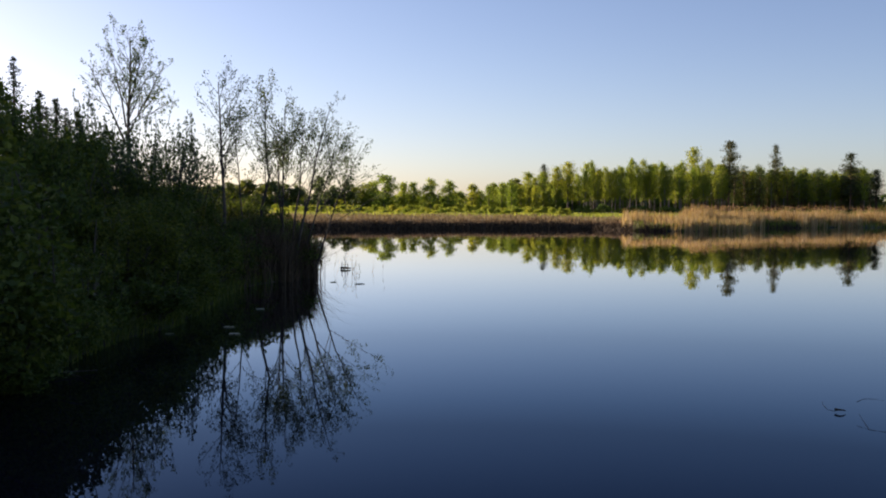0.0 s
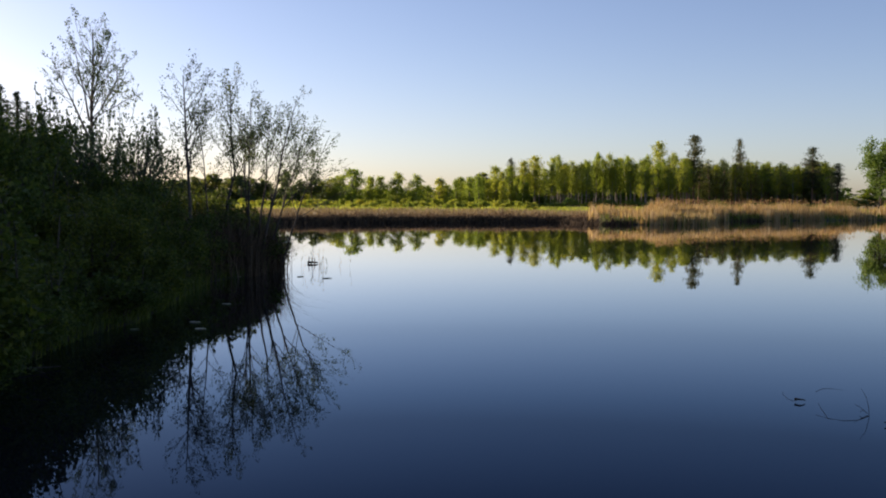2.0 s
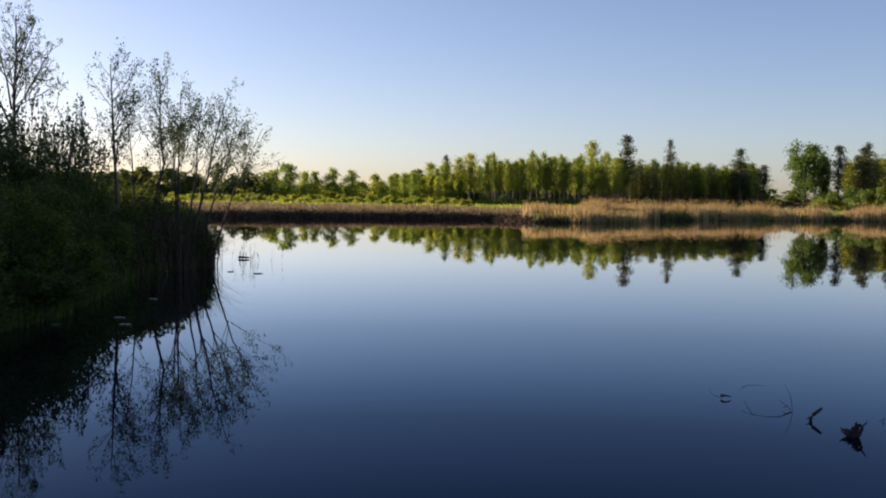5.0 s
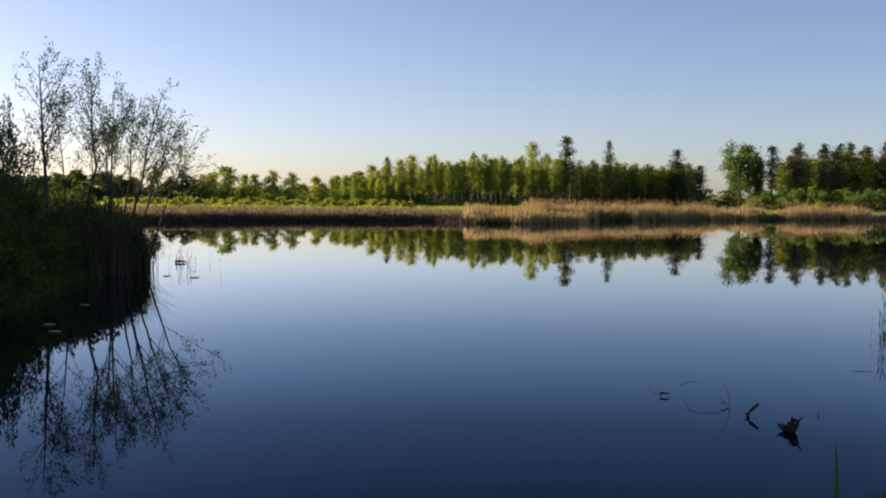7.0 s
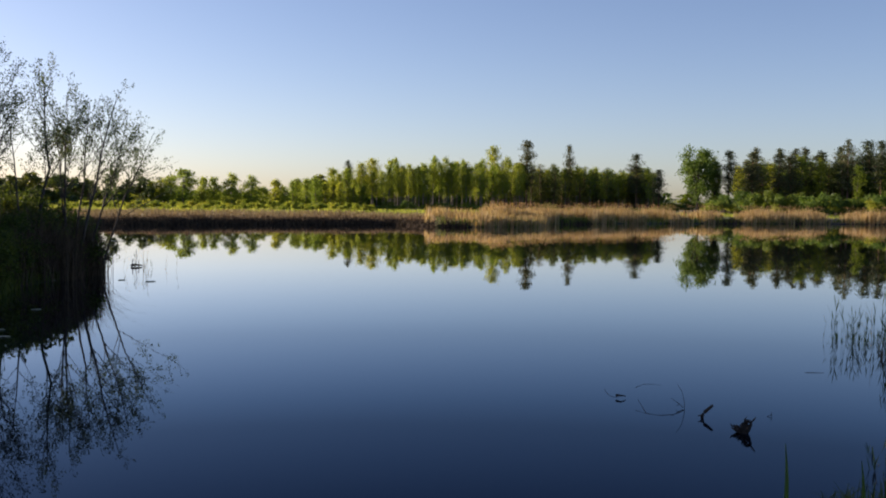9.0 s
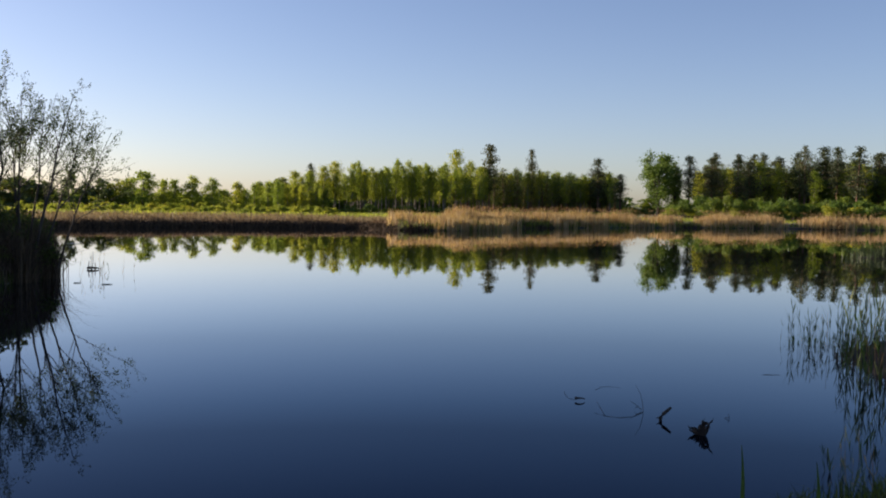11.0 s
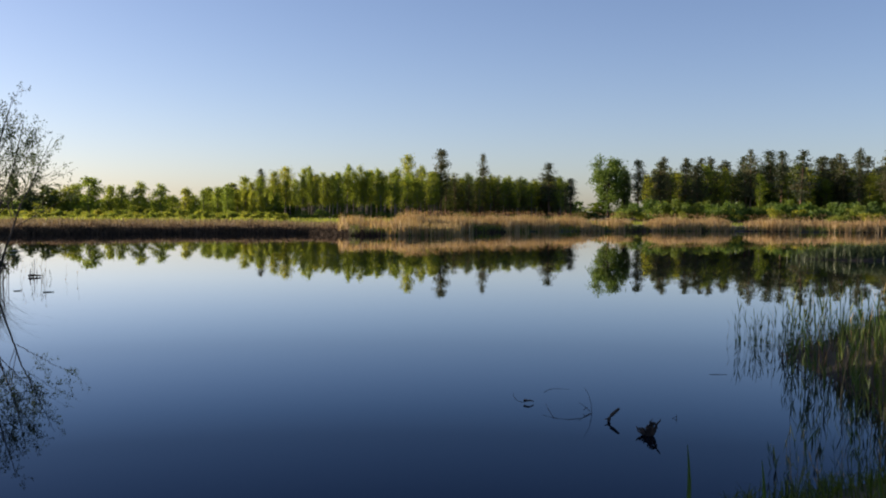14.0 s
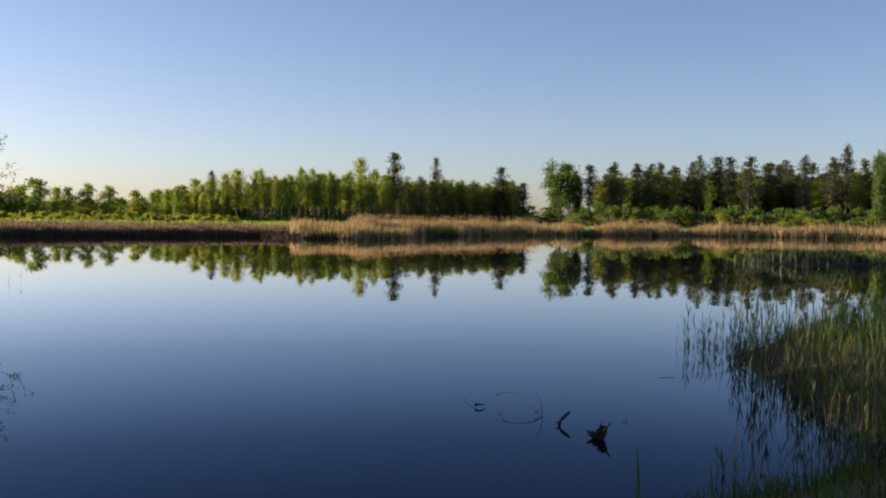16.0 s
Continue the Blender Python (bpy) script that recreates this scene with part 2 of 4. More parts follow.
def height(x, y):
    d = inland(x, y)
    far = np.clip((np.hypot(x, y) - 60) / 80, 0, 1)
    h = np.where(d < 0, np.maximum(d * 0.35, -1.2), 0.55 * (1 - np.exp(-np.maximum(d, 0) * 0.5)) + np.minimum(np.maximum(d, 0) * 0.004, 0.6))
    h = h + np.where(d > 0, far * 0.2 * np.clip((22 - x) / 8, 0, 1) * (1 - np.exp(-np.maximum(d, 0) * 0.8)), 0)
    return h + wobble(x, y) * np.clip(d * 0.4, 0, 1) * (1 + far)


def grid_axis(dense0, dense1, step, low, high):
    mid = list(np.arange(dense0, dense1, step))
    s, v, right = step, mid[-1], []
    while v < high:
        s *= 1.16
        v += s
        right.append(v)
    s, v, left = step, mid[0], []
    while v > low:
        s *= 1.16
        v -= s
        left.append(v)
    return np.array(left[::-1] + mid + right)


gx, gy = grid_axis(-12, 60, 0.5, -3500, 3500), grid_axis(0, 150, 0.6, -1500, 4500)
GX, GY = np.meshgrid(gx, gy)
GZ = height(GX, GY)
nx, ny = len(gx), len(gy)
i, j = np.meshgrid(np.arange(ny - 1), np.arange(nx - 1), indexing="ij")
F = np.stack([i * nx + j, i * nx + j + 1, (i + 1) * nx + j + 1, (i + 1) * nx + j], -1).reshape(-1, 4)
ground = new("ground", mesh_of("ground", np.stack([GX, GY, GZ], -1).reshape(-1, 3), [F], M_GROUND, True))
tagged(ground, "earthy lake banks and flat meadow with dry and green grass", "ground", kind="structure")
wv = np.array([(-60, -2, 0), (260, -2, 0), (260, 190, 0), (-60, 190, 0)], float)
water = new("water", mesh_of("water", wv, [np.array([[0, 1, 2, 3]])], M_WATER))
tagged(water, "calm dark lake water mirroring trees and sky, its reflection tinted blue", "water", kind="structure")


def ground_at(x, y):
    return float(height(np.array([x]), np.array([y]))[0])


def polar(az, dist):
    return dist * math.sin(radians(az)), dist * math.cos(radians(az))


# ---------------------------------------------------------------- far trees
def lobes_cloud(rng, lobes, n):
    """Clump centres spread through leafy lobes, thicker to their outside. lobes: x, y, z, rx, rz."""
    lobes = np.array(lobes, float)
    wgt = lobes[:, 3] ** 2 * lobes[:, 4]
    k = rng.choice(len(lobes), n, p=wgt / wgt.sum())
    d = unit(rng.normal(size=(n, 3)))
    r = np.clip(np.abs(rng.normal(0.66, 0.3, (n, 1))), 0.05, 1.12)
    return lobes[k, :3] + d * r * np.stack([lobes[k, 3], lobes[k, 3], lobes[k, 4]], 1) * rng.normal(1, 0.08, (n, 1))


def sprays(rng, feet, tips, bow, loose, n):
    """Leaf clumps strewn along branches from feet to tips, looser to their ends; and the branches' paths."""
    q = np.linspace(0.22, 1.0, n)[None, :, None]
    mid = feet[:, None] + (tips - feet)[:, None] * q
    mid[..., 2] += bow * np.linalg.norm(tips - feet, axis=1)[:, None] * np.sin(q[..., 0] * np.pi)
    pts = mid + rng.normal(0, 1, mid.shape) * loose * (0.35 + 0.75 * q)
    return pts.reshape(-1, 3), mid


def tree_birch(rng, h=16.0, w=5.0):
    lean = rng.normal(0, 0.25, 2)
    stem = np.array([(0, 0, -0.4), (lean[0] * 0.3, 0, h * 0.35), (lean[0], lean[1], h * 0.7), (lean[0] * 1.2, lean[1] * 1.2, h * 0.97)])
    wood = [(stem, np.array([0.16, 0.13, 0.08, 0.015]), 6)]
    n = 92
    low = 0.3 if h > 10 else 0.1
    z = np.sort(rng.uniform(low, 0.95, n))
    u = (z - low) / (1 - low)
    wide = w * 0.5 * np.sin(np.pi * np.clip(u * 0.86 + 0.14, 0, 1)) ** 0.75 * rng.uniform(0.35, 1.1, n)
    an = rng.uniform(0, 2 * np.pi, n)
    base = np.stack([lean[0] * z, lean[1] * z, z * h], 1)
    tips = base + np.stack([wide * np.cos(an), wide * np.sin(an), wide * rng.uniform(0.35, 1.35, n)], 1)
    pts, mid = sprays(rng, base, tips, 0.12, np.array([0.27, 0.27, 0.36]), 25)
    for k in range(0, n, 5):
        wood.append((mid[k, [0, 10, 20]], np.array([0.045, 0.03, 0.01]), 3))
    return wood, pts, 0.31, 0.2, 0.8


def tree_round(rng, h=8.0, w=5.0):
    """An upright oval crown of many soft clumps on a short stem."""
    wood = [(np.array([(0, 0, -0.4), (0.08, 0, h * 0.4), (0, 0.06, h * 0.93)]), np.array([0.13, 0.09, 0.015]), 6)]
    lobes = []
    for z in np.linspace(0.1, 0.92, 46):
        wide = w * 0.36 * math.sin(math.pi * min(1, (z * 0.86 + 0.14))) ** 0.6
        an, reach = rng.uniform(0, 6.28), wide * rng.uniform(0.15, 0.95)
        p = np.array([reach * math.cos(an), reach * math.sin(an), z * h])
        lobes.append((*p, w * rng.uniform(0.12, 0.19), h * rng.uniform(0.07, 0.11)))
        if len(lobes) % 3 == 0:
            wood.append((np.array([(0, 0, z * h * 0.6), p * [0.5, 0.5, 0.85], p]), np.array([0.05, 0.03, 0.01]), 3))
    return wood, lobes_cloud(rng, lobes, 2300), 0.3, 0.2, 0.3


def tree_oak(rng, h=18.0, w=12.0):
    wood = [(np.array([(0, 0, -0.4), (0.2, 0, h * 0.18), (0, 0.2, h * 0.45), (0.3, 0, h * 0.8)]), np.array([0.42, 0.34, 0.24, 0.05]), 7)]
    lobes = []
    for k in range(84):
        d = unit(rng.normal(size=(1, 3)) + [0, 0, 0.2])[0]
        p = np.array([0, 0, h * 0.5]) + d * np.array([w * 0.38, w * 0.38, h * 0.41]) * rng.uniform(0.35, 1.0)
        lobes.append((*p, w * rng.uniform(0.10, 0.17), h * rng.uniform(0.07, 0.11)))
        if k % 3 == 0:
            wood.append((np.array([(0, 0, h * 0.2), p * [0.4, 0.4, 0.75], p]), np.array([0.13, 0.08, 0.025]), 4))
    return wood, lobes_cloud(rng, lobes, 9500), 0.42, 0.3, 0.2


def tree_pine(rng, h=20.0, w=5.5, low=0.34, boughs=200):
    bend = rng.normal(0, 0.3)
    trunk = [(np.array([(0, 0, -0.4), (bend * 0.3, 0, h * 0.35), (bend, 0.1, h * 0.7), (bend * 0.8, 0, h * 0.98)]), np.array([0.22, 0.18, 0.12, 0.03]), 6)]
    pts, lump = [], rng.uniform(0.75, 1.12, 8)
    for z in np.sort(rng.uniform(low, 0.985, boughs)):
        top = np.clip((z - low) / (1 - low), 0, 1)
        wide = w * 0.5 * (0.45 + 0.55 * math.sin(min(1, top * 2.2) * 1.57)) * max(0.0, 1 - top ** 1.7) ** 0.75 * lump[int(top * 7.99)] + 0.3
        an = rng.uniform(0, 6.28)
        reach = wide * rng.uniform(0.2, 1.25)
        q = np.linspace(0.15, 1, 16)
        rise = rng.uniform(-0.25, 0.25) * reach
        mid = np.stack([bend + q * reach * math.cos(an), q * reach * math.sin(an), z * h + rise * q ** 1.5], 1)
        few = mid[rng.random(16) < min(1, max(0.3, reach / 1.1))]
        pts.append(few + rng.normal(0, 1, few.shape) * np.array([0.26, 0.26, 0.24]))
        if reach > 2.0:
            trunk.append((mid[[0, 8, 15]], np.array([0.045, 0.03, 0.01]), 3))
    return trunk, np.concatenate(pts), 0.38, 0.2, -0.2


def tree_spruce(rng, h=18.0, w=5.0):
    trunk = [(np.array([(0, 0, -0.4), (0, 0, h * 0.5), (0, 0, h)]), np.array([0.2, 0.12, 0.015]), 6)]
    pts = []
    for z in rng.uniform(0.04, 1.0, 520) ** 1.1:
        r = (w * 0.54 * (1 - z) ** 0.9 + 0.1) * rng.uniform(0.45, 1.12)
        an, q = rng.uniform(0, 6.28), np.linspace(0.08, 1, max(4, int(15 * min(1, r / 1.5))))
        pts.append(np.stack([q * r * math.cos(an), q * r * math.sin(an), z * h - q * r * 0.4 + 0.22 * r * q ** 3], 1))
    pts = np.concatenate(pts)
    return trunk, pts + rng.normal(0, 0.07, pts.shape), 0.26, 0.085, 0.6


def tree_bush(rng, h=3.0, w=3.5):
    trunk, lobes = [], []
    for _ in range(9):
        an, reach = rng.uniform(0, 6.28), w * 0.42 * rng.uniform(0.1, 1)
        p = np.array([reach * math.cos(an), reach * math.sin(an), h * rng.uniform(0.35, 0.82)])
        lobes.append((*p, w * rng.uniform(0.14, 0.24), h * rng.uniform(0.13, 0.24)))
        trunk.append((np.array([(0, 0, -0.2), p * [0.4, 0.4, 0.6], p]), np.array([0.05, 0.035, 0.012]), 4))
    return trunk, lobes_cloud(rng, lobes, 1500), 0.25, 0.17, 0.0


def tree_deep(rng, h=12.0, w=7.0):
    """A full tree, leafy to the ground, for the back rows."""
    trunk = [(np.array([(0, 0, -0.4), (0, 0, h * 0.5), (0, 0, h * 0.97)]), np.array([0.2, 0.12, 0.02]), 5)]
    lobes = [(0, 0, h * 0.9, w * 0.14, h * 0.1)]
    for _ in range(12):
        z = rng.uniform(0.05, 0.85)
        an, reach = rng.uniform(0, 6.28), w * 0.4 * (1 - 0.6 * z) * rng.uniform(0.3, 1)
        lobes.append((reach * math.cos(an), reach * math.sin(an), z * h, w * 0.2, h * 0.12))
    return trunk, lobes_cloud(rng, lobes, 560), 0.95, 0.65, 0.1


class Kind:
    """A few shapes of one kind of plant, set out again and again."""

    def __init__(self, name, shape, bark, leaf, label, category, group, count, seed, **size):
        self.name, self.label, self.category, self.group, self.made = name, label, category, group, []
        self.h, self.w = size["h"], size["w"]
        for k in range(count):
            rng = np.random.default_rng(seed + k)
            wood, cloud, l, w2, droop = shape(rng, **size)
            self.made.append((tubes_mesh("trunk", wood, bark), leaves_mesh("crown", rng, cloud, l, w2, leaf, None, droop)))

    def put(self, x, y, h, w, rng, sink=0.0, label=""):
        ob = new(self.name)
        ob.empty_display_size = 0.5
        wood, crown = self.made[rng.integers(len(self.made))]
        part("trunk", wood, ob)
        part("crown", crown, ob)
        s = w / self.w
        ob.matrix_world = pose(x, y, ground_at(x, y) - sink, 0, 0, rng.uniform(0, 360)) @ Matrix.Diagonal((s, s, h / self.h, 1))
        return tagged(ob, label or self.label, self.category, self.group)


BIRCH = Kind("birch", tree_birch, M_BIRCHBARK, M_BIRCH, "slender birch with pale trunk and fresh spring leaves", "tree", "birches of the far wood", 7, 10, h=16.0, w=5.0)
FIELD = Kind("birch", tree_round, M_BIRCHBARK, M_BIRCH, "small leafy birch standing in the open meadow", "tree", "birches in the meadow", 5, 20, h=8.0, w=5.0)
PINE = Kind("pine", tree_pine, M_PINEBARK, M_PINE, "tall pine with bare reddish trunk and dark ragged crown", "tree", "pines of the far wood", 6, 30, h=20.0, w=5.5)
FIR = Kind("pine", lambda rng, h, w: tree_pine(rng, h, w, 0.2, 105), M_PINEBARK, M_FIR, "dark green pine branched low down", "tree", "pines of the far wood", 4, 40, h=20.0, w=5.5)
SPRUCE = Kind("spruce", tree_spruce, M_PINEBARK, M_SPRUCE, "dark green pointed spruce", "tree", "spruces", 3, 50, h=18.0, w=5.0)
OAK = Kind("broadleaf_tree", tree_oak, M_BARK, M_OAK, "broad round-crowned tree in fresh green leaf", "tree", "broadleaf trees on the far side", 4, 60, h=18.0, w=12.0)
BACKWOOD = Kind("spruce", lambda rng, h, w: tree_deep(rng, h, w), M_PINEBARK, M_FIR, "dense dark green tree, leafy to the ground", "tree", "spruces", 4, 65, h=12.0, w=7.0)
DISTANT = Kind("distant_tree", lambda rng, h, w: tree_deep(rng, h, w), M_BARK, M_OAK, "small green tree far behind the meadow", "tree", "trees behind the meadow", 4, 68, h=12.0, w=7.0)
YOUNG = Kind("young_birch", tree_bush, M_BARK, M_YOUNG, "low yellow-green young birch shrub in the meadow", "shrub", "young birches in the meadow", 4, 70, h=3.0, w=3.5)
SHRUB = Kind("shrub", tree_bush, M_BARK, M_OAK, "leafy green shrub at the edge of the wood", "shrub", "shrubs along the wood", 4, 80, h=3.0, w=3.5)

# azimuth in degrees, distance, height, crown width
FIELD_TREES = [(-4.71, 215, 6.3, 5.4), (-3.50, 205, 8.2, 7.5), (-2.41, 215, 6.8, 4.8), (-1.77, 215, 6.8, 4.6), (-0.79, 200, 7.3, 5.0), (0.33, 200, 7.1, 5.0), (1.72, 205, 6.4, 4.6), (-4.21, 212, 6.8, 5.5), (-5.38, 215, 5.8, 5.6)]
WOOD_BIRCHES = [(3.01, 225, 5.3, 4.0), (3.99, 228, 7.0, 2.7), (4.96, 228, 9.7, 5.1), (6.76, 230, 11.1, 5.2), (7.50, 232, 12.3, 6.1), (8.50, 230, 10.3, 4.1), (9.32, 232, 10.9, 4.1), (10.24, 230, 10.7, 3.8), (11.06, 230, 11.2, 4.1), (12.20, 230, 11.6, 4.6), (13.10, 228, 11.3, 4.1), (13.96, 226, 11.9, 4.8), (14.71, 235, 15.9, 5.9), (3.52, 226, 5.6, 3.5), (5.86, 228, 9.7, 3.8), (22.36, 250, 10.8, 2.4)]
WOOD_PINES = [(6.03, 232, 11.9, 4.1), (16.65, 240, 17.7, 8.0), (19.16, 245, 17.3, 4.1), (23.12, 245, 14.9, 6.4), (24.42, 250, 10.9, 5.9), (16.33, 240, 12.5, 5.7), (23.65, 250, 11.3, 5.0)]
LOW_PINES = [(17.57, 245, 12.2, 6.7), (18.34, 245, 11.9, 6.7), (19.85, 248, 11.7, 6.8), (20.60, 248, 11.1, 6.8), (21.34, 248, 11.6, 6.5), (21.93, 250, 10.3, 6.2), (22.66, 250, 9.7, 6.8), (16.95, 245, 12.2, 7.0), (15.39, 240, 12.5, 6.8)]
SHORE_PINES = [(28.33, 223, 14.5, 6.1), (29.57, 228, 14.2, 6.8), (30.97, 236, 15.5, 5.6), (31.74, 227, 13.5, 7.5), (33.14, 244, 14.4, 8.0), (34.63, 228, 16.9, 5.5), (35.57, 247, 17.9, 8.6), (36.30, 231, 16.5, 6.2), (37.29, 221, 16.4, 6.9), (38.41, 245, 15.9, 8.5), (39.30, 247, 16.8, 7.8), (40.31, 232, 17.1, 5.7), (41.68, 228, 16.3, 5.7), (42.46, 228, 19.4, 4.7), (43.53, 234, 15.9, 6.7)]
BROAD_TREES = [(26.58, 225, 16.7, 11.2), (44.22, 220, 19.0, 5.7), (27.53, 228, 14.2, 4.6)]

rng = np.random.default_rng(5)
for kind, rows in ((FIELD, FIELD_TREES), (BIRCH, WOOD_BIRCHES), (PINE, WOOD_PINES), (PINE, SHORE_PINES), (OAK, BROAD_TREES), (FIR, LOW_PINES)):
    for az, dist, h, w in rows:
        x, y = polar(az, dist)
        kind.put(x, y, h, w * (1.15 if kind is FIELD else 1.0), rng)

# the wood fills up between them
def fill(kind, az0, az1, d0, d1, h0, h1, w0, w1, n):
    for k in range(n):
        az = az0 + (az1 - az0) * (k + rng.uniform(0.1, 0.9)) / n
        x, y = polar(az, rng.uniform(d0, d1))
        if float(inland(np.array([x]), np.array([y]))[0]) < 1.0:
            continue
        kind.put(x, y, rng.uniform(h0, h1), rng.uniform(w0, w1), rng)


fill(BIRCH, 8.5, 16.5, 226, 262, 9.0, 13.2, 3.0, 4.4, 48)
fill(BIRCH, 5.0, 9.0, 226, 262, 8.0, 11.5, 3.0, 4.5, 18)
fill(FIR, 14.5, 24.3, 248, 275, 9.8, 12.4, 4.5, 6.5, 52)
fill(BIRCH, 16, 24, 242, 262, 9.5, 11.8, 3.2, 4.4, 26)
fill(BACKWOOD, 11.0, 24.2, 275, 295, 10.0, 12.5, 8.0, 10.0, 40)
fill(BACKWOOD, 4.0, 11.0, 268, 285, 6.0, 10.0, 8.0, 10.0, 20)
fill(FIELD, 2.5, 7.0, 205, 240, 5.0, 7.5, 3.0, 4.5, 16)
fill(FIELD, -6.5, 3.0, 205, 235, 3.6, 5.0, 3.5, 5.0, 18)
fill(DISTANT, -22, 7.0, 225, 260, 3.2, 4.8, 6.0, 8.0, 60)
fill(FIR, 29.0, 50, 236, 262, 12.0, 15.0, 6.0, 8.5, 52)
fill(PINE, 28.8, 50, 232, 256, 12.5, 17.0, 5.5, 8.0, 26)
fill(OAK, 28.8, 50, 240, 252, 11.0, 14.0, 7.0, 9.0, 16)
fill(BACKWOOD, 28.5, 52, 262, 280, 11.5, 15.0, 8.0, 10.0, 48)
fill(BIRCH, 28.5, 52, 228, 250, 9.5, 14.0, 4.5, 6.0, 34)
fill(SHRUB, 27.5, 52, 190, 222, 2.6, 5.2, 4.0, 6.5, 76)
fill(YOUNG, 27.0, 52, 190, 214, 2.4, 4.0, 3.5, 5.5, 20)
fill(SHRUB, 7.0, 25.5, 214, 226, 1.0, 2.3, 3.0, 5.0, 40)
fill(SHRUB, 24.5, 30.0, 250, 300, 2.0, 3.2, 5.0, 8.0, 14)
fill(SHRUB, 4.0, 17.5, 262, 272, 3.2, 5.2, 6.0, 9.0, 40)
fill(YOUNG, -10.0, 7.5, 150, 195, 0.9, 1.8, 1.2, 2.4, 170)
fill(DISTANT, -40, 60, 330, 400, 5.0, 8.0, 10.0, 14.0, 60)

# unseen wood along the sunward shore, heights set for the shade it throws
fill(BACKWOOD, -112, -60, 44, 58, 11.0, 13.0, 6.0, 8.0, 40)
fill(BACKWOOD, -60, -47, 44, 58, 11.4, 13.0, 6.0, 8.0, 12)
fill(BACKWOOD, -46, -40.5, 48, 56, 10.6, 12.2, 5.0, 6.5, 7)
fill(BACKWOOD, -40, -34, 48, 58, 13.0, 14.6, 5.0, 6.5, 8)
fill(FIR, -100, -62, 46, 60, 11.0, 14.0, 5.5, 7.0, 10)
# trees beyond the meadow, the shade on them put into darker leaf colour
fill(BACKWOOD, -17.0, -8.2, 215, 235, 5.2, 7.2, 7.0, 9.0, 22)
for az, h, w in ((-7.45, 8.4, 4.8), (-6.6, 6.2, 6.5), (-5.9, 6.8, 8.0)):
    BACKWOOD.put(*polar(az, 214), h, w, rng)
fill(SPRUCE, -36, -27.0, 60, 85, 12.0, 15.0, 4.5, 6.0, 12)
fill(SPRUCE, -23.2, -20.5, 72, 86, 7.5, 9.5, 5.0, 6.5, 6)
fill(SPRUCE, -21.0, -16.5, 76, 86, 6.0, 7.5, 4.5, 6.0, 7)

# ---------------------------------------------------------------- trees on the near bank
def grow(rng, stems, twig_levels=3, leaf_step=0.047, reach=0.5, clear=0.42):
    """Stems from foot to tip with limbs, twigs and leaf places. stems: foot, tip, foot radius."""
    wood, leaf_at, leaf_dir = [], [], []

    def limb(a, b, r, level, bow):
        n = 7 if level == 0 else 5
        q = np.linspace(0, 1, n)[:, None]
        side = rng.normal(size=3) * [1, 1, 0.3]
        length = np.linalg.norm(b - a)
        path = a + (b - a) * q + side * (np.sin(q * np.pi) * bow * length)
        path[1:-1] += rng.normal(0, 0.006 * length, (n - 2, 3))
        wood.append((path, r * (1 - 0.85 * q[:, 0]), 6 if level == 0 else 4 if level == 1 else 3))
        if level >= 2:
            m = max(3, int(length / leaf_step))
            u = rng.uniform(0.15, 1.05, m)
            p = a + (b - a) * u[:, None] + rng.normal(0, 0.05, (m, 3))
            leaf_at.append(p)
            leaf_dir.append(np.repeat(unit((b - a)[None]), m, 0))
        if level < twig_levels:
            count = (int(8 + length * 1.8), int(2 + length * 3.2), int(1 + length * 3))[level]
            for u in rng.uniform(clear if level == 0 else 0.15, 0.98, count):
                f = u * (n - 1)
                k = min(int(f), n - 2)
                p = path[k] + (path[k + 1] - path[k]) * (f - k)
                d = unit((b - a)[None])[0]
                out = rng.normal(size=3)
                out -= d * (out @ d)
                out = unit(out[None])[0]
                new_len = length * (reach * (1.15 - u) + 0.06 if level == 0 else 0.42 * (1.2 - u)) * rng.uniform(0.6, 1.3)
                go = unit((d * 1.05 + out * rng.uniform(0.5, 1.1) + np.array([0, 0, 0.3]))[None])[0]
                limb(p, p + go * new_len, max(0.0022, r * (1 - 0.8 * u) * 0.45), level + 1, 0.08)

    for a, b, r in stems:
        limb(np.array(a, float), np.array(b, float), r, 0, 0.015)
    return wood, np.concatenate(leaf_at), np.concatenate(leaf_dir)


def bank_tree(name, seed, stems, label, leaf, group, size=0.068, **how):
    rng = np.random.default_rng(seed)
    foot = np.mean([s[0] for s in stems], 0)
    foot[2] = ground_at(foot[0], foot[1])
    local = [(np.array(a) - foot, np.array(b) - foot, r) for a, b, r in stems]
    ob = new(name)
    ob.location = foot
    for stem in local:
        wood, at, along = grow(rng, [stem], **(dict(how, clear=0.3) if stem[0][2] > 2.5 else how))
        stalk = part("stem", tubes_mesh("stem", wood, M_BARK), ob)
        part("foliage", leaves_mesh("foliage", rng, at, size, size * 0.5, leaf, along), stalk, "sparse grey-green young leaves")
    return tagged(ob, label, "tree", group)


TALL_STEMS = [((-11.48, 34.12, 0.30), (-11.18, 34.22, 8.20), 0.110), ((-11.33, 34.17, 4.6), (-10.0, 34.4, 7.3), 0.045), ((-11.34, 34.17, 4.4), (-12.55, 33.95, 7.2), 0.045), ((-11.33, 34.17, 5.0), (-11.95, 34.4, 7.85), 0.04), ((-11.3, 34.18, 5.4), (-10.5, 34.0, 7.9), 0.035), ((-11.33, 34.18, 5.0), (-9.65, 34.5, 6.0), 0.026)]
FIRST_STEMS = [((-6.39, 28.29, 0.30), (-6.64, 28.23, 5.86), 0.075), ((-6.02, 28.88, 0.30), (-6.34, 28.81, 4.67), 0.040)]
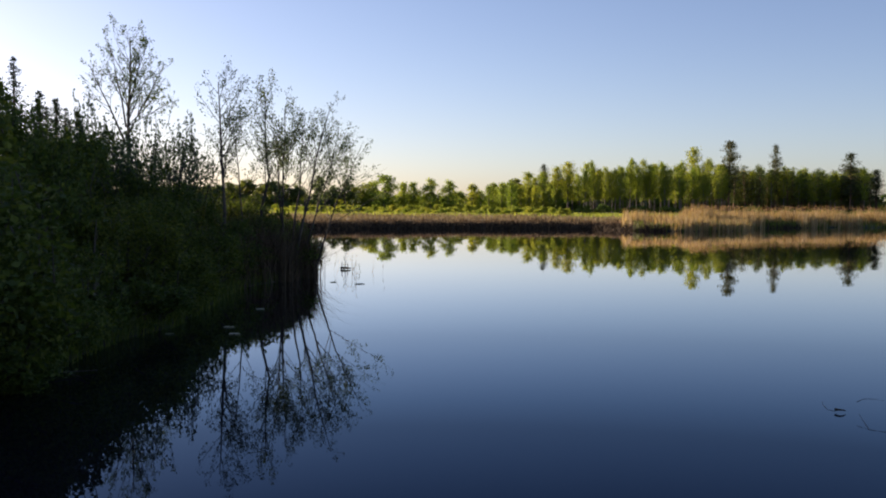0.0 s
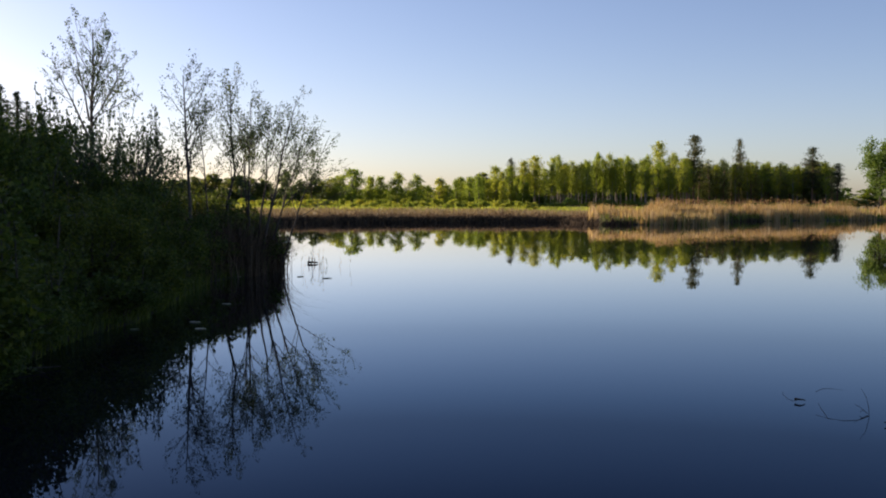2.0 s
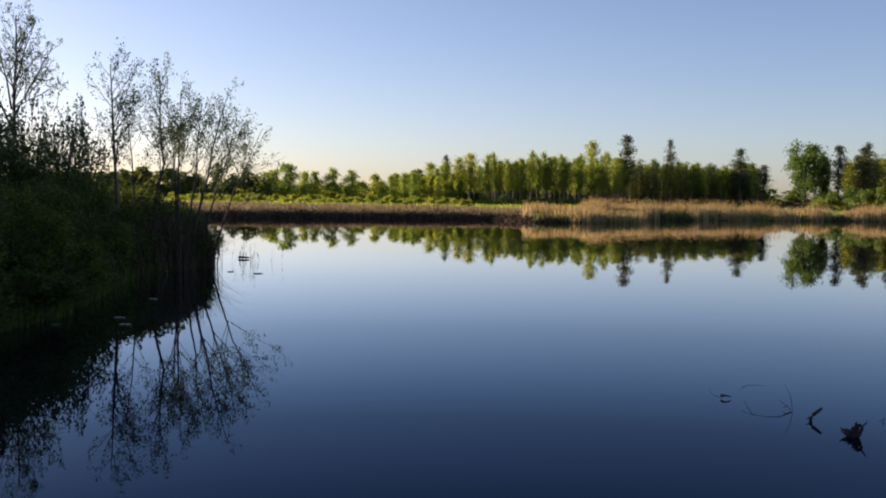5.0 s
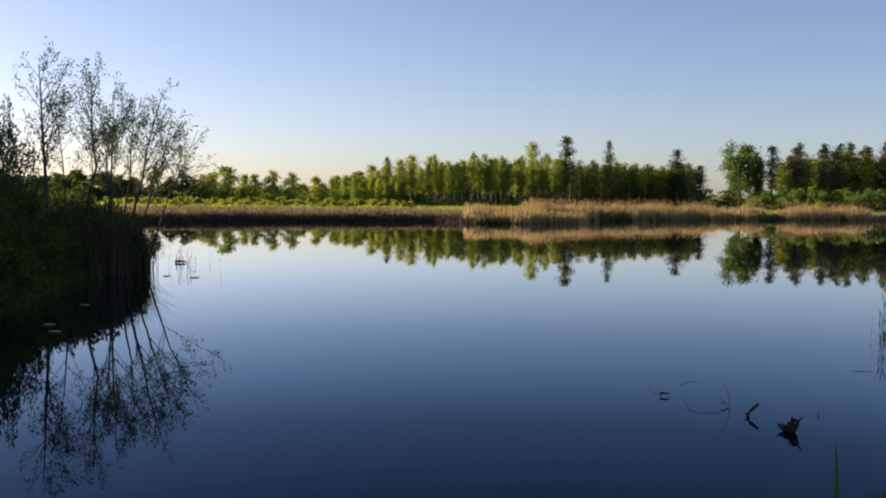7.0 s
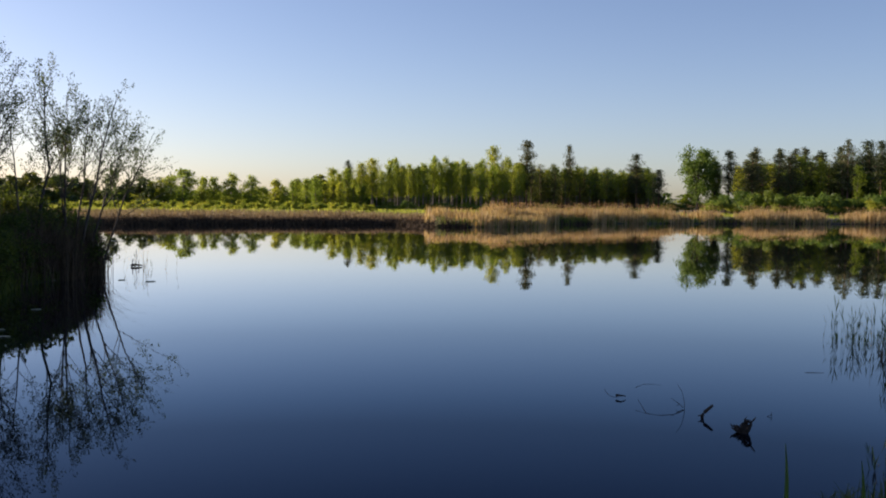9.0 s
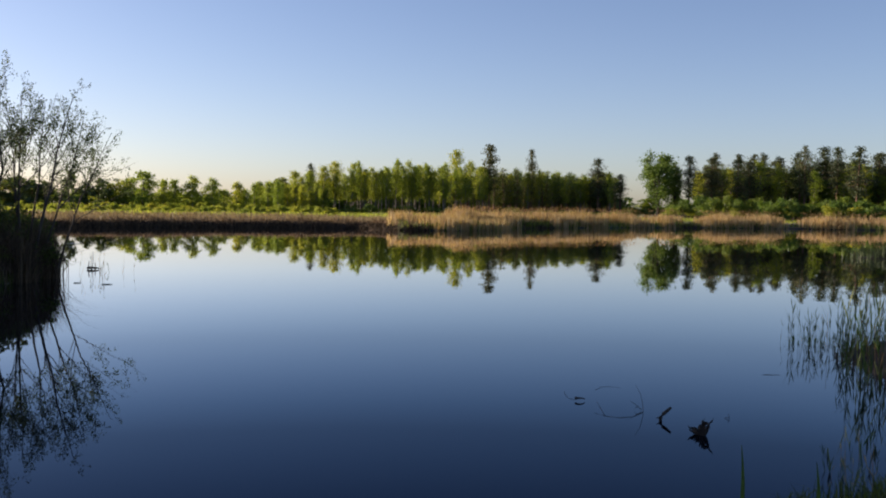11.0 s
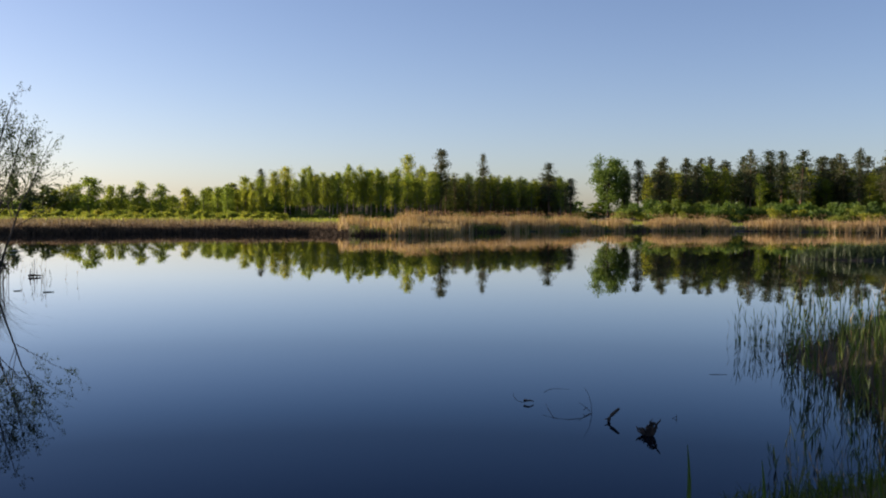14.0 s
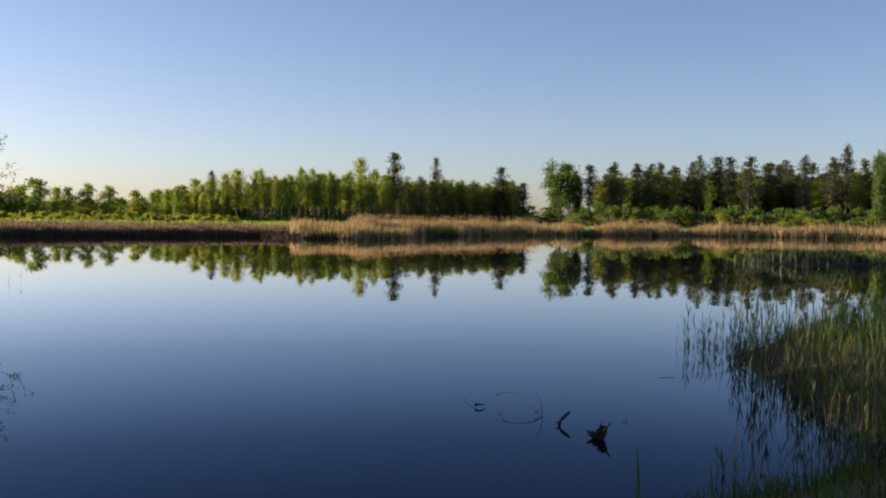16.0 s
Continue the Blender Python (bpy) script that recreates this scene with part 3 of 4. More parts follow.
SECOND_STEMS = [((-5.72, 29.45, 0.30), (-5.51, 29.49, 5.86), 0.060)]
CLUMP_STEMS = [((-4.93, 29.59, 0.30), (-4.92, 29.59, 5.18), 0.050), ((-4.82, 29.91, 0.30), (-4.34, 29.99, 5.05), 0.045), ((-4.54, 29.25, 0.30), (-3.49, 29.39, 5.22), 0.055), ((-4.46, 29.67, 0.30), (-3.25, 29.82, 4.69), 0.040), ((-3.95, 29.74, 0.30), (-2.50, 29.90, 4.26), 0.036), ((-5.01, 29.58, 0.30), (-5.28, 29.53, 5.00), 0.035)]

bank_tree("willow", 1, TALL_STEMS, "tall slim willow with airy crown above the bushes", M_WILLOW, "trees on the near bank", 0.078, clear=0.58, reach=0.44, leaf_step=0.06)
bank_tree("willow", 2, FIRST_STEMS, "slim dark-stemmed willow with sparse young leaves", M_WILLOW, "trees on the near bank")
bank_tree("willow", 3, SECOND_STEMS, "straight slender willow with sparse young leaves", M_WILLOW, "trees on the near bank")
bank_tree("willow", 4, CLUMP_STEMS, "many-stemmed willow leaning out over the water", M_WILLOW, "trees on the near bank", clear=0.3)


def dense_bush(rng, h, w, n):
    trunk, lobes = [], []
    for _ in range(16):
        an, reach = rng.uniform(0, 6.28), w * 0.42 * rng.uniform(0.05, 1)
        p = np.array([reach * math.cos(an), reach * math.sin(an), h * rng.uniform(0.12, 0.86) * (1 - 0.35 * (2 * reach / w) ** 2)])
        lobes.append((*p, w * rng.uniform(0.10, 0.2), h * rng.uniform(0.10, 0.2)))
        trunk.append((np.array([(0, 0, -0.3), p * [0.35, 0.35, 0.55], p, p + [0, 0, h * 0.12]]), np.array([0.05, 0.035, 0.015, 0.004]), 5))
    shoots = []
    for _ in range(34):
        p = np.array(lobes[rng.integers(len(lobes))][:3]) + rng.normal(0, w * 0.08, 3)
        p[2] = max(p[2], h * 0.55) + h * rng.uniform(-0.05, 0.12)
        tip = p + np.array([rng.normal(0, 0.05) * w, rng.normal(0, 0.05) * w, h * rng.uniform(0.06, 0.15)])
        q = rng.uniform(0, 1, (n // 160, 1))
        shoots.append(p + (tip - p) * q + rng.normal(0, 0.011 * w, (len(q), 3)) * (1.2 - q))
        trunk.append((np.array([p - [0, 0, h * 0.1], tip]), np.array([0.012, 0.003]), 3))
    return trunk, np.concatenate([lobes_cloud(rng, lobes, n)] + shoots)


BUSHES = []
for k in range(5):
    brng = np.random.default_rng(200 + k)
    wood, cloud = dense_bush(brng, 4.0, 4.0, 7500)
    BUSHES.append((tubes_mesh("branchwork", wood, M_BARK), leaves_mesh("foliage", brng, cloud, 0.10, 0.065, M_BUSH)))
SMALL = []
for k in range(3):
    brng = np.random.default_rng(260 + k)
    wood, cloud = dense_bush(brng, 4.0, 4.0, 3600)
    SMALL.append((tubes_mesh("branchwork", wood, M_BARK), leaves_mesh("foliage", brng, cloud, 0.18, 0.11, M_BUSH)))
AIRY = []
for k in range(2):
    brng = np.random.default_rng(240 + k)
    wood, cloud = dense_bush(brng, 4.0, 4.0, 2300)
    AIRY.append((tubes_mesh("branchwork", wood, M_BARK), leaves_mesh("foliage", brng, cloud, 0.09, 0.055, M_WILLOW)))
brng = np.random.default_rng(9)
# x, y, height, width
for k, (x, y, h, w) in enumerate([(-6.4, 11.3, 3.9, 4.0), (-7.3, 15.4, 3.8, 3.2), (-7.6, 17.4, 3.5, 3.0), (-10.7, 21.5, 4.5, 5.0), (-11.0, 24.7, 5.1, 4.5), (-8.9, 22.3, 4.0, 3.4), (-9.1, 24.3, 4.6, 3.0), (-8.8, 25.5, 4.8, 3.4), (-8.4, 26.7, 4.9, 3.2), (-8.2, 28.9, 4.8, 3.2), (-7.9, 30.0, 4.3, 2.8), (-5.6, 12.3, 2.1, 2.6), (-6.0, 14.3, 2.0, 2.6), (-6.3, 16.9, 2.1, 2.8), (-6.3, 19.0, 2.3, 2.8), (-6.5, 22.1, 2.3, 2.8), (-6.3, 24.7, 2.2, 2.6), (-6.1, 26.8, 2.0, 2.4), (-5.9, 28.9, 2.0, 2.2), (-5.4, 30.0, 1.9, 2.0), (-5.1, 11.2, 1.3, 1.8), (-5.6, 16.1, 1.1, 2.0), (-5.7, 19.7, 1.0, 2.0), (-8.4, 35.0, 2.5, 4.0), (-7.8, 37.2, 2.5, 4.0), (-7.1, 39.4, 2.5, 4.0), (-6.2, 41.5, 2.3, 3.0), (-5.3, 9.6, 3.1, 4.0), (-8.0, 24.7, 3.0, 3.0), (-7.6, 27.0, 2.9, 2.8), (-4.7, 30.2, 1.5, 1.5), (-6.0, 31.5, 2.1, 2.6), (-5.5, 32.6, 2.1, 2.4), (-6.8, 33.0, 2.3, 3.0), (-5.2, 31.3, 1.8, 2.0), (-7.4, 31.5, 2.3, 3.0)]):
    ob = new("bush")
    shape = AIRY[k % 2] if 6 <= k <= 10 else SMALL[k % 3] if w < 2.3 else BUSHES[k % 5]
    part("branchwork", shape[0], ob)
    part("foliage", shape[1], ob)
    ob.matrix_world = pose(x, y, ground_at(x, y) - 0.05, 0, 0, brng.uniform(0, 360)) @ Matrix.Diagonal((w / 4, w / 4, h / 4, 1))
    tagged(ob, "airy willow bush with small grey-green leaves" if 6 <= k <= 10 else "dense dark green alder bush at the water's edge" if w > 3 else "low leafy bush on the dark bank", "bush", "bushes on the near bank")
for x, y in zip(np.interp(np.arange(11.2, 29.5, 1.5), SHORE[:8, 1], SHORE[:8, 0]), np.arange(11.2, 29.5, 1.5)):
    shape = SMALL[brng.integers(3)]
    ob = new("bush")
    part("branchwork", shape[0], ob)
    part("foliage", shape[1], ob)
    x, w, h = x - brng.uniform(0.2, 0.6), brng.uniform(1.5, 2.1), brng.uniform(0.9, 1.7)
    ob.matrix_world = pose(x, y, ground_at(x, y) - 0.05, 0, 0, brng.uniform(0, 360)) @ Matrix.Diagonal((w / 4, w / 4, h / 4, 1))
    tagged(ob, "low dark bush leaning over the waterline", "bush", "bushes on the near bank")
srng = np.random.default_rng(77)
for x, y, h, w in [(-22.5, 50.2, 9.6, 4.5), (-22.5, 55.6, 8.3, 4.5), (-21.3, 56.1, 7.8, 4.5), (-24.1, 57.1, 8.7, 5.0), (-24.5, 49.2, 9.8, 5.0), (-21.5, 60.3, 6.0, 4.5), (-20.2, 62.8, 5.6, 5.0)]:
    SPRUCE.put(x, y, h, w, srng)


# ---------------------------------------------------------------- reeds and grass
def band(rng, n, az0, az1, d0, d1, lo, hi):
    """Feet strewn over land between two bearings, lo to hi metres from the waterline."""
    got = []
    while sum(map(len, got)) < n:
        m = n * 2
        az, dd = rng.uniform(radians(az0), radians(az1), m), rng.uniform(d0, d1, m)
        x, y = dd * np.sin(az), dd * np.cos(az)
        s = inland(x, y)
        ok = (s > lo) & (s < hi)
        got.append(np.stack([x[ok], y[ok], np.maximum(height(x[ok], y[ok]), -0.5)], 1))
    return np.concatenate(got)[:n]


def stuff(name, me, label, category):
    return tagged(new(name, me), label, category, kind="stuff")


grng = np.random.default_rng(21)
# The sunless bank face is drawn by the dark colour of this sedge.
feet = band(grng, 15000, -18, 13.2, 70, 130, -0.5, 1.1)
stuff("dark_sedge", blades_mesh("dark_sedge", grng, feet, 0.5, 0.06, M_SHADE_SEDGE, 0.4), "far-bank sedge with the bank face's shade in its dark colour", "grass")
feet = band(grng, 9000, -18, 13.2, 70, 130, 0.6, 3.0)
stuff("withered_grass", blades_mesh("withered_grass", grng, feet, 0.6, 0.06, M_BROWN, 0.3), "withered brown sedge on the far bank", "grass")
feet = band(grng, 30000, -18, 12, 72, 150, 2.5, 45.0)
stuff("dry_grass", blades_mesh("dry_grass", grng, feet, 0.38, 0.1, M_STRAW, 0.4, 2), "short dry grass on the flat far bank", "grass")


def clumpy(feet, cut):
    """Thins the feet to uneven clumps."""
    x, y = feet[:, 0], feet[:, 1]
    m = np.sin(x * 0.75 + 2.0 * np.sin(y * 0.21)) + np.sin(x * 0.31 - y * 0.42 + 1.0) + 0.6 * np.sin(1.9 * x + 0.8 * y)
    return feet[m > cut], m[m > cut]


feet = band(grng, 28000, 10.6, 52, 84, 210, -0.6, 7.0)
feet = feet[np.degrees(np.arctan2(feet[:, 0], feet[:, 1])) > 10.6 + 2.4 * grng.random(len(feet)) ** 2]


def hollow(p):
    """Where the reed front stands back from the water."""
    return np.sin(p[:, 0] * 0.47 + 1.1) + 0.7 * np.sin(p[:, 0] * 0.19 + 0.5) > 0.85


near = inland(feet[:, 0], feet[:, 1])
feet = feet[near > np.where(hollow(feet), 2.3, -0.3) + grng.normal(0, 0.25, len(feet))]
feet, m = clumpy(feet, -0.95)
tall = 1.0 + 0.2 * m + 0.4 * np.clip((feet[:, 1] - 96) / 12, 0, 1)
tops = feet[grng.random(len(feet)) < 0.16]
tops = tops[(inland(tops[:, 0], tops[:, 1]) > 2.0) & (np.degrees(np.arctan2(tops[:, 0], tops[:, 1])) > 14.5)]
tops[:, 2] += 1.55 + 0.35 * np.clip((tops[:, 1] - 96) / 12, 0, 1) + grng.normal(0, 0.14, len(tops))
lean = np.tile([[0.25, -0.1, 1.0]], (len(tops), 1))
stuff("reed_plumes", leaves_mesh("reed_plumes", grng, tops, 0.24, 0.065, M_PLUME, lean), "feathery brown plumes standing over the dry reeds", "reeds")
stuff("dry_reeds", blades_mesh("dry_reeds", grng, feet, tall, 0.09, M_DRY, 0.12), "tall golden dry reeds along the far shore", "reeds")
# Short blades whose dark colour paints the shade inside the reed front's hollows.
sedge = band(grng, 12000, 11.8, 52, 84, 210, -0.4, 2.2)
sedge = sedge[hollow(sedge)]
stuff("reed_roots", blades_mesh("reed_roots", grng, sedge, 0.5, 0.07, M_SHADE_SEDGE, 0.3), "short reed stems with the hollows' shade in their dark colour", "reeds")
feet = band(grng, 3500, 11.3, 52, 84, 210, -0.3, 2.0)
stuff("fresh_sedge", blades_mesh("fresh_sedge", grng, feet, 0.8, 0.08, M_GRASS, 0.2), "fresh green sedge at the foot of the reeds", "grass")
feet = band(grng, 18000, -14, 40, 132, 215, 14, 110)
stuff("meadow_grass", blades_mesh("meadow_grass", grng, feet, 0.55, 0.12, M_YOUNG, 0.3, 2), "yellow-green meadow grass behind the shore", "grass")
r = grng.normal(size=(3000, 2)) * [1.7, 0.65]
p = ISLET + r[:, :1] * ISLET_ALONG + r[:, 1:] * np.array([-ISLET_ALONG[1], ISLET_ALONG[0]])
p = p[inland(p[:, 0], p[:, 1]) > -0.35]
feet = np.stack([p[:, 0], p[:, 1], height(p[:, 0], p[:, 1])], 1)
# M_SPRUCE's dark green puts the islet's shaded side into the sedge colour.
stuff("islet_sedge", blades_mesh("islet_sedge", grng, feet, 0.55 + 0.2 * np.sin(feet[:, 0] * 2.1) * np.cos(feet[:, 1] * 1.7), 0.03, M_SPRUCE, 0.55), "sedge covering a low islet, its shaded side put into dark green", "grass")
feet = band(grng, 20000, -42, -5, 9, 34, -0.1, 3.5)
stuff("bank_grass", blades_mesh("bank_grass", grng, feet, 0.38, 0.016, M_BUSH, 0.5), "dark green grass hanging over the shaded bank", "grass")
tufts = np.array([-5.5, 29.0]) + grng.normal(size=(64, 2)) * [0.85, 1.6]
c = tufts[grng.integers(64, size=5200)] + grng.normal(size=(5200, 2)) * 0.17
c = c[inland(c[:, 0], c[:, 1]) > -0.5]
feet = np.stack([c[:, 0], c[:, 1], np.maximum(height(c[:, 0], c[:, 1]), -0.3)], 1)
stuff("old_reeds", blades_mesh("old_reeds", grng, feet, 1.45 + 0.25 * np.sin(feet[:, 1] * 3.1 + feet[:, 0] * 2.0), 0.013, M_OLD, 0.55), "brown withered reeds at the tip of the bank", "reeds")


# ---------------------------------------------------------------- by the near shore
def reed_mesh(rng, h, dry):
    """One reed: a thin stalk with long blades leaving it in turn."""
    lean = rng.normal(0, 0.06, 2)
    q = np.linspace(0, 1, 5)
    path = np.stack([lean[0] * h * q ** 2, lean[1] * h * q ** 2, -0.25 + (h + 0.25) * q], 1)
    v, f = tube(path, 0.0045 * (1 - 0.7 * q), 4)
    vs, fs, o = [v], [f], len(v)
    for u in np.sort(rng.uniform(0.3, 0.97, 2 if dry else 6)):
        p = np.array([lean[0] * h * u ** 2, lean[1] * h * u ** 2, -0.25 + (h + 0.25) * u])
        an, l, up = rng.uniform(0, 6.28), h * rng.uniform(0.2, 0.38), rng.uniform(1.6, 4.2)
        d = unit(np.array([[math.cos(an), math.sin(an), up]]))[0]
        side = np.array([-math.sin(an), math.cos(an), 0])
        w = rng.uniform(0.006, 0.011)
        for k, (b, ww) in enumerate(((0, 0.5), (0.45, 1.0), (1.0, 0.06))):
            c = p + d * l * b - np.array([0, 0, 0.14 * l * b * b])
            vs.append(np.stack([c - side * w * ww, c + side * w * ww]))
        fs.append(np.array([[o, o + 1, o + 3, o + 2], [o + 2, o + 3, o + 5, o + 4]]))
        o += 6
    return mesh_of("reed", np.concatenate(vs), [np.concatenate(fs)], M_DRY if dry else M_REED)


rrng = np.random.default_rng(31)
REEDS = [reed_mesh(rrng, rrng.uniform(0.55, 0.95), False) for _ in range(10)]
STRAWS = [reed_mesh(rrng, rrng.uniform(0.4, 0.9), True) for _ in range(5)]


def reed_stand(label, feet, dry_share, size=1.0):
    foot = feet.mean(0)
    foot[2] = 0.0
    ob = new("reed_stand")
    ob.location = foot
    for p in feet:
        me = STRAWS[rrng.integers(5)] if rrng.random() < dry_share else REEDS[rrng.integers(10)]
        r = part("reed", me, ob)
        r.matrix_basis = pose(*(p - foot), rrng.normal(0, 4), rrng.normal(0, 4), rrng.uniform(0, 360)) @ Matrix.Scale(size * rrng.uniform(0.7, 1.15), 4)
    return tagged(ob, label, "reeds", "reed stands by the near shore")


feet = band(rrng, 290, 36, 52, 10.0, 18.5, -0.5, 1.8)
reed_stand("green young reeds mixed with straw-coloured old stalks", feet, 0.2)
feet = band(rrng, 40, 36.3, 50, 7.0, 9.6, -1.1, 0.0)
reed_stand("thin scattered reeds in the shallow cove", feet, 0.3, 0.6)
c = np.stack([9.95 + np.clip(rrng.normal(0, 0.3, 60), -0.5, 0.8), rrng.normal(13.8, 0.35, 60), np.full(60, -0.2)], 1)
reed_stand("sparse thin reeds standing in open water", c[inland(c[:, 0], c[:, 1]) < 0.2], 0.2, 0.78)
c = np.stack([rrng.normal(-3.3, 0.45, 16), rrng.normal(31.8, 1.2, 16), np.full(16, -0.15)], 1)
reed_stand("few dead stalks standing in the water off the bank", c, 0.9)
feet = band(rrng, 2200, 39.5, 60, 9.5, 22, -0.2, 3.5)
stuff("reed_bed", blades_mesh("reed_bed", rrng, feet, 0.5, 0.012, M_REED, 0.2, 4), "dense green young reeds on the near spit", "reeds")
feet = band(rrng, 2600, 34, 58, 9.0, 20, -0.2, 2.5)
stuff("dead_sedge", blades_mesh("dead_sedge", rrng, feet, 0.28, 0.012, M_OLD, 0.9, 4), "matted brown dead sedge under the reeds", "grass")
feet = band(rrng, 7000, 15, 60, 3.5, 9.5, -0.1, 2.5)
stuff("near_grass", blades_mesh("near_grass", rrng, feet, 0.17, 0.008, M_BUSH, 0.5, 4), "dark green grass on the near bank", "grass")


def wood_thing(name, label, category, limbs, material=M_WET, group=""):
    """Limbs: path and radii; each a part of its own, standing at the first limb's foot."""
    foot = np.array([limbs[0][0][0][0], limbs[0][0][0][1], 0.0])
    ob = new(name)
    ob.location = foot
    for k, (path, radii) in enumerate(limbs):
        path = np.array(path, float)
        n = max(6, len(path) * 3)
        t0, t1 = np.linspace(0, 1, len(path)), np.linspace(0, 1, n)
        fine = np.stack([np.interp(t1, t0, path[:, c]) for c in range(3)], 1)
        fine[1:-1] += rrng.normal(0, radii[0] * 0.18, (n - 2, 3))
        rad = np.interp(t1, np.linspace(0, 1, len(radii)), radii) * rrng.uniform(0.85, 1.15, n)
        part("stem" if k == 0 else "branch", tubes_mesh("limb", [(fine - foot, rad, 7)], material), ob)
    return tagged(ob, label, category, group)



def lily_pad(x, y, w):
    """A floating leaf with its notch and slightly raised rim."""
    bm = bmesh.new()
    turn = rrng.uniform(0, 6.28)
    mid = bm.verts.new((0, 0, 0.012))
    ring = [bm.verts.new((w * 0.5 * math.cos(turn + q) * rrng.uniform(0.9, 1.05), w * 0.42 * math.sin(turn + q), 0.016)) for q in np.linspace(0.25, 6.03, 15)]
    low = [bm.verts.new((v.co.x, v.co.y, 0.004)) for v in ring]
    for k in range(14):
        bm.faces.new((mid, ring[k], ring[k + 1]))
        bm.faces.new((ring[k + 1], ring[k], low[k], low[k + 1]))
    me = bpy.data.meshes.new("lily_pad")
    bm.to_mesh(me)
    bm.free()
    me.materials.append(M_PAD)
    ob = new("lily_pad", me)
    ob.location = (x, y, 0)
    return tagged(ob, "flat lily leaf afloat on the lake", "lily pad", "lily leaves")


def tall_blade(foot, tip):
    """A single broad blade of new reed, with a sheath."""
    foot, tip = np.array(foot), np.array(tip)
    q = np.linspace(0, 1, 7)[:, None]
    mid = foot + (tip - foot) * q + np.array([0.03, 0, 0]) * np.sin(q * np.pi)
    w = 0.016 * np.sin(np.clip(q * 0.8 + 0.2, 0, 1) * np.pi) + 0.001
    v = np.concatenate([mid - [1, 0, 0] * w, mid + np.array([0, 0.006, 0]), mid + [1, 0, 0] * w]) - foot
    n = 7
    f = [(a + k, a + k + 1, a + n + k + 1, a + n + k) for a in (0, n) for k in range(n - 1)]
    ob = new("young_reed", mesh_of("young_reed", v, [np.array(f)], M_REED, True))
    ob.location = foot
    return tagged(ob, "broad fresh green reed blade on the near bank", "reed", "fresh blades on the near bank")


wood_thing("broken_branch", "dark wet broken branch sticking out of the water", "branch", [([(4.75, 9.20, -0.25), (4.78, 9.18, 0.04), (4.89, 9.18, 0.13)], [0.02, 0.018, 0.014]), ([(4.77, 9.19, 0.03), (4.72, 9.16, 0.03)], [0.008, 0.004])])
SIDE, BASE = np.array([0.86, -0.50, 0.0]), np.array([4.87, 8.53, 0.0])
splinters = [([BASE + [0, 0, -0.2], BASE + [0, 0, 0.03], BASE + SIDE * 0.05 + [0, 0, 0.13]], [0.045, 0.042, 0.016])]
for k in range(15):
    q = k / 14
    out, up, deep = -0.11 + 0.20 * q, 0.045 + 0.11 * q ** 1.3 + 0.03 * math.sin(k * 2.3), 0.05 * math.sin(k * 1.7)
    root = BASE + SIDE * (out * 0.2) + [0, deep * 0.3, 0.01]
    splinters.append(([root, BASE + SIDE * out * 0.6 + [0, deep * 0.7, up * 0.5], BASE + SIDE * out + [0, deep, up]], [0.024, 0.016, 0.003]))
wood_thing("rotten_stump", "dark splintered stump fanning out of the water", "stump", splinters)
wood_thing("fallen_branch", "thin bare branch lying along the waterline", "branch", [([(-5.4, 11.8, 0.12), (-5.0, 12.1, 0.06), (-4.55, 12.5, 0.03)], [0.012, 0.004]), ([(-5.0, 12.1, 0.06), (-4.85, 12.0, 0.10), (-4.6, 12.05, 0.02)], [0.006, 0.003])], M_BARK)
wood_thing("sunken_twig", "thin curved bare twig lying in the water", "twig", [([(4.77, 9.58, 0.00), (4.58, 9.40, 0.00), (4.41, 9.37, 0.00), (4.30, 9.47, 0.00), (4.24, 9.65, 0.00)], [0.004, 0.002]), ([(4.78, 9.59, 0.00), (4.80, 9.65, 0.08), (4.78, 9.66, 0.18), (4.73, 9.68, 0.27)], [0.0032, 0.0015]), ([(4.79, 9.65, 0.01), (4.75, 9.72, 0.06), (4.68, 9.71, 0.10)], [0.0035, 0.0015]), ([(4.29, 9.47, 0.00), (4.42, 9.91, 0.00), (4.51, 10.21, 0.00)], [0.004, 0.002]), ([(4.76, 9.67, 0.05), (4.72, 9.68, 0.02)], [0.004, 0.002])])
wood_thing("floating_twig", "thin bent twig afloat on still water", "twig", [([(4.76, 10.85, 0.00), (4.93, 11.04, 0.00), (5.05, 11.02, 0.00), (5.12, 10.94, 0.00)], [0.0035, 0.0015])])
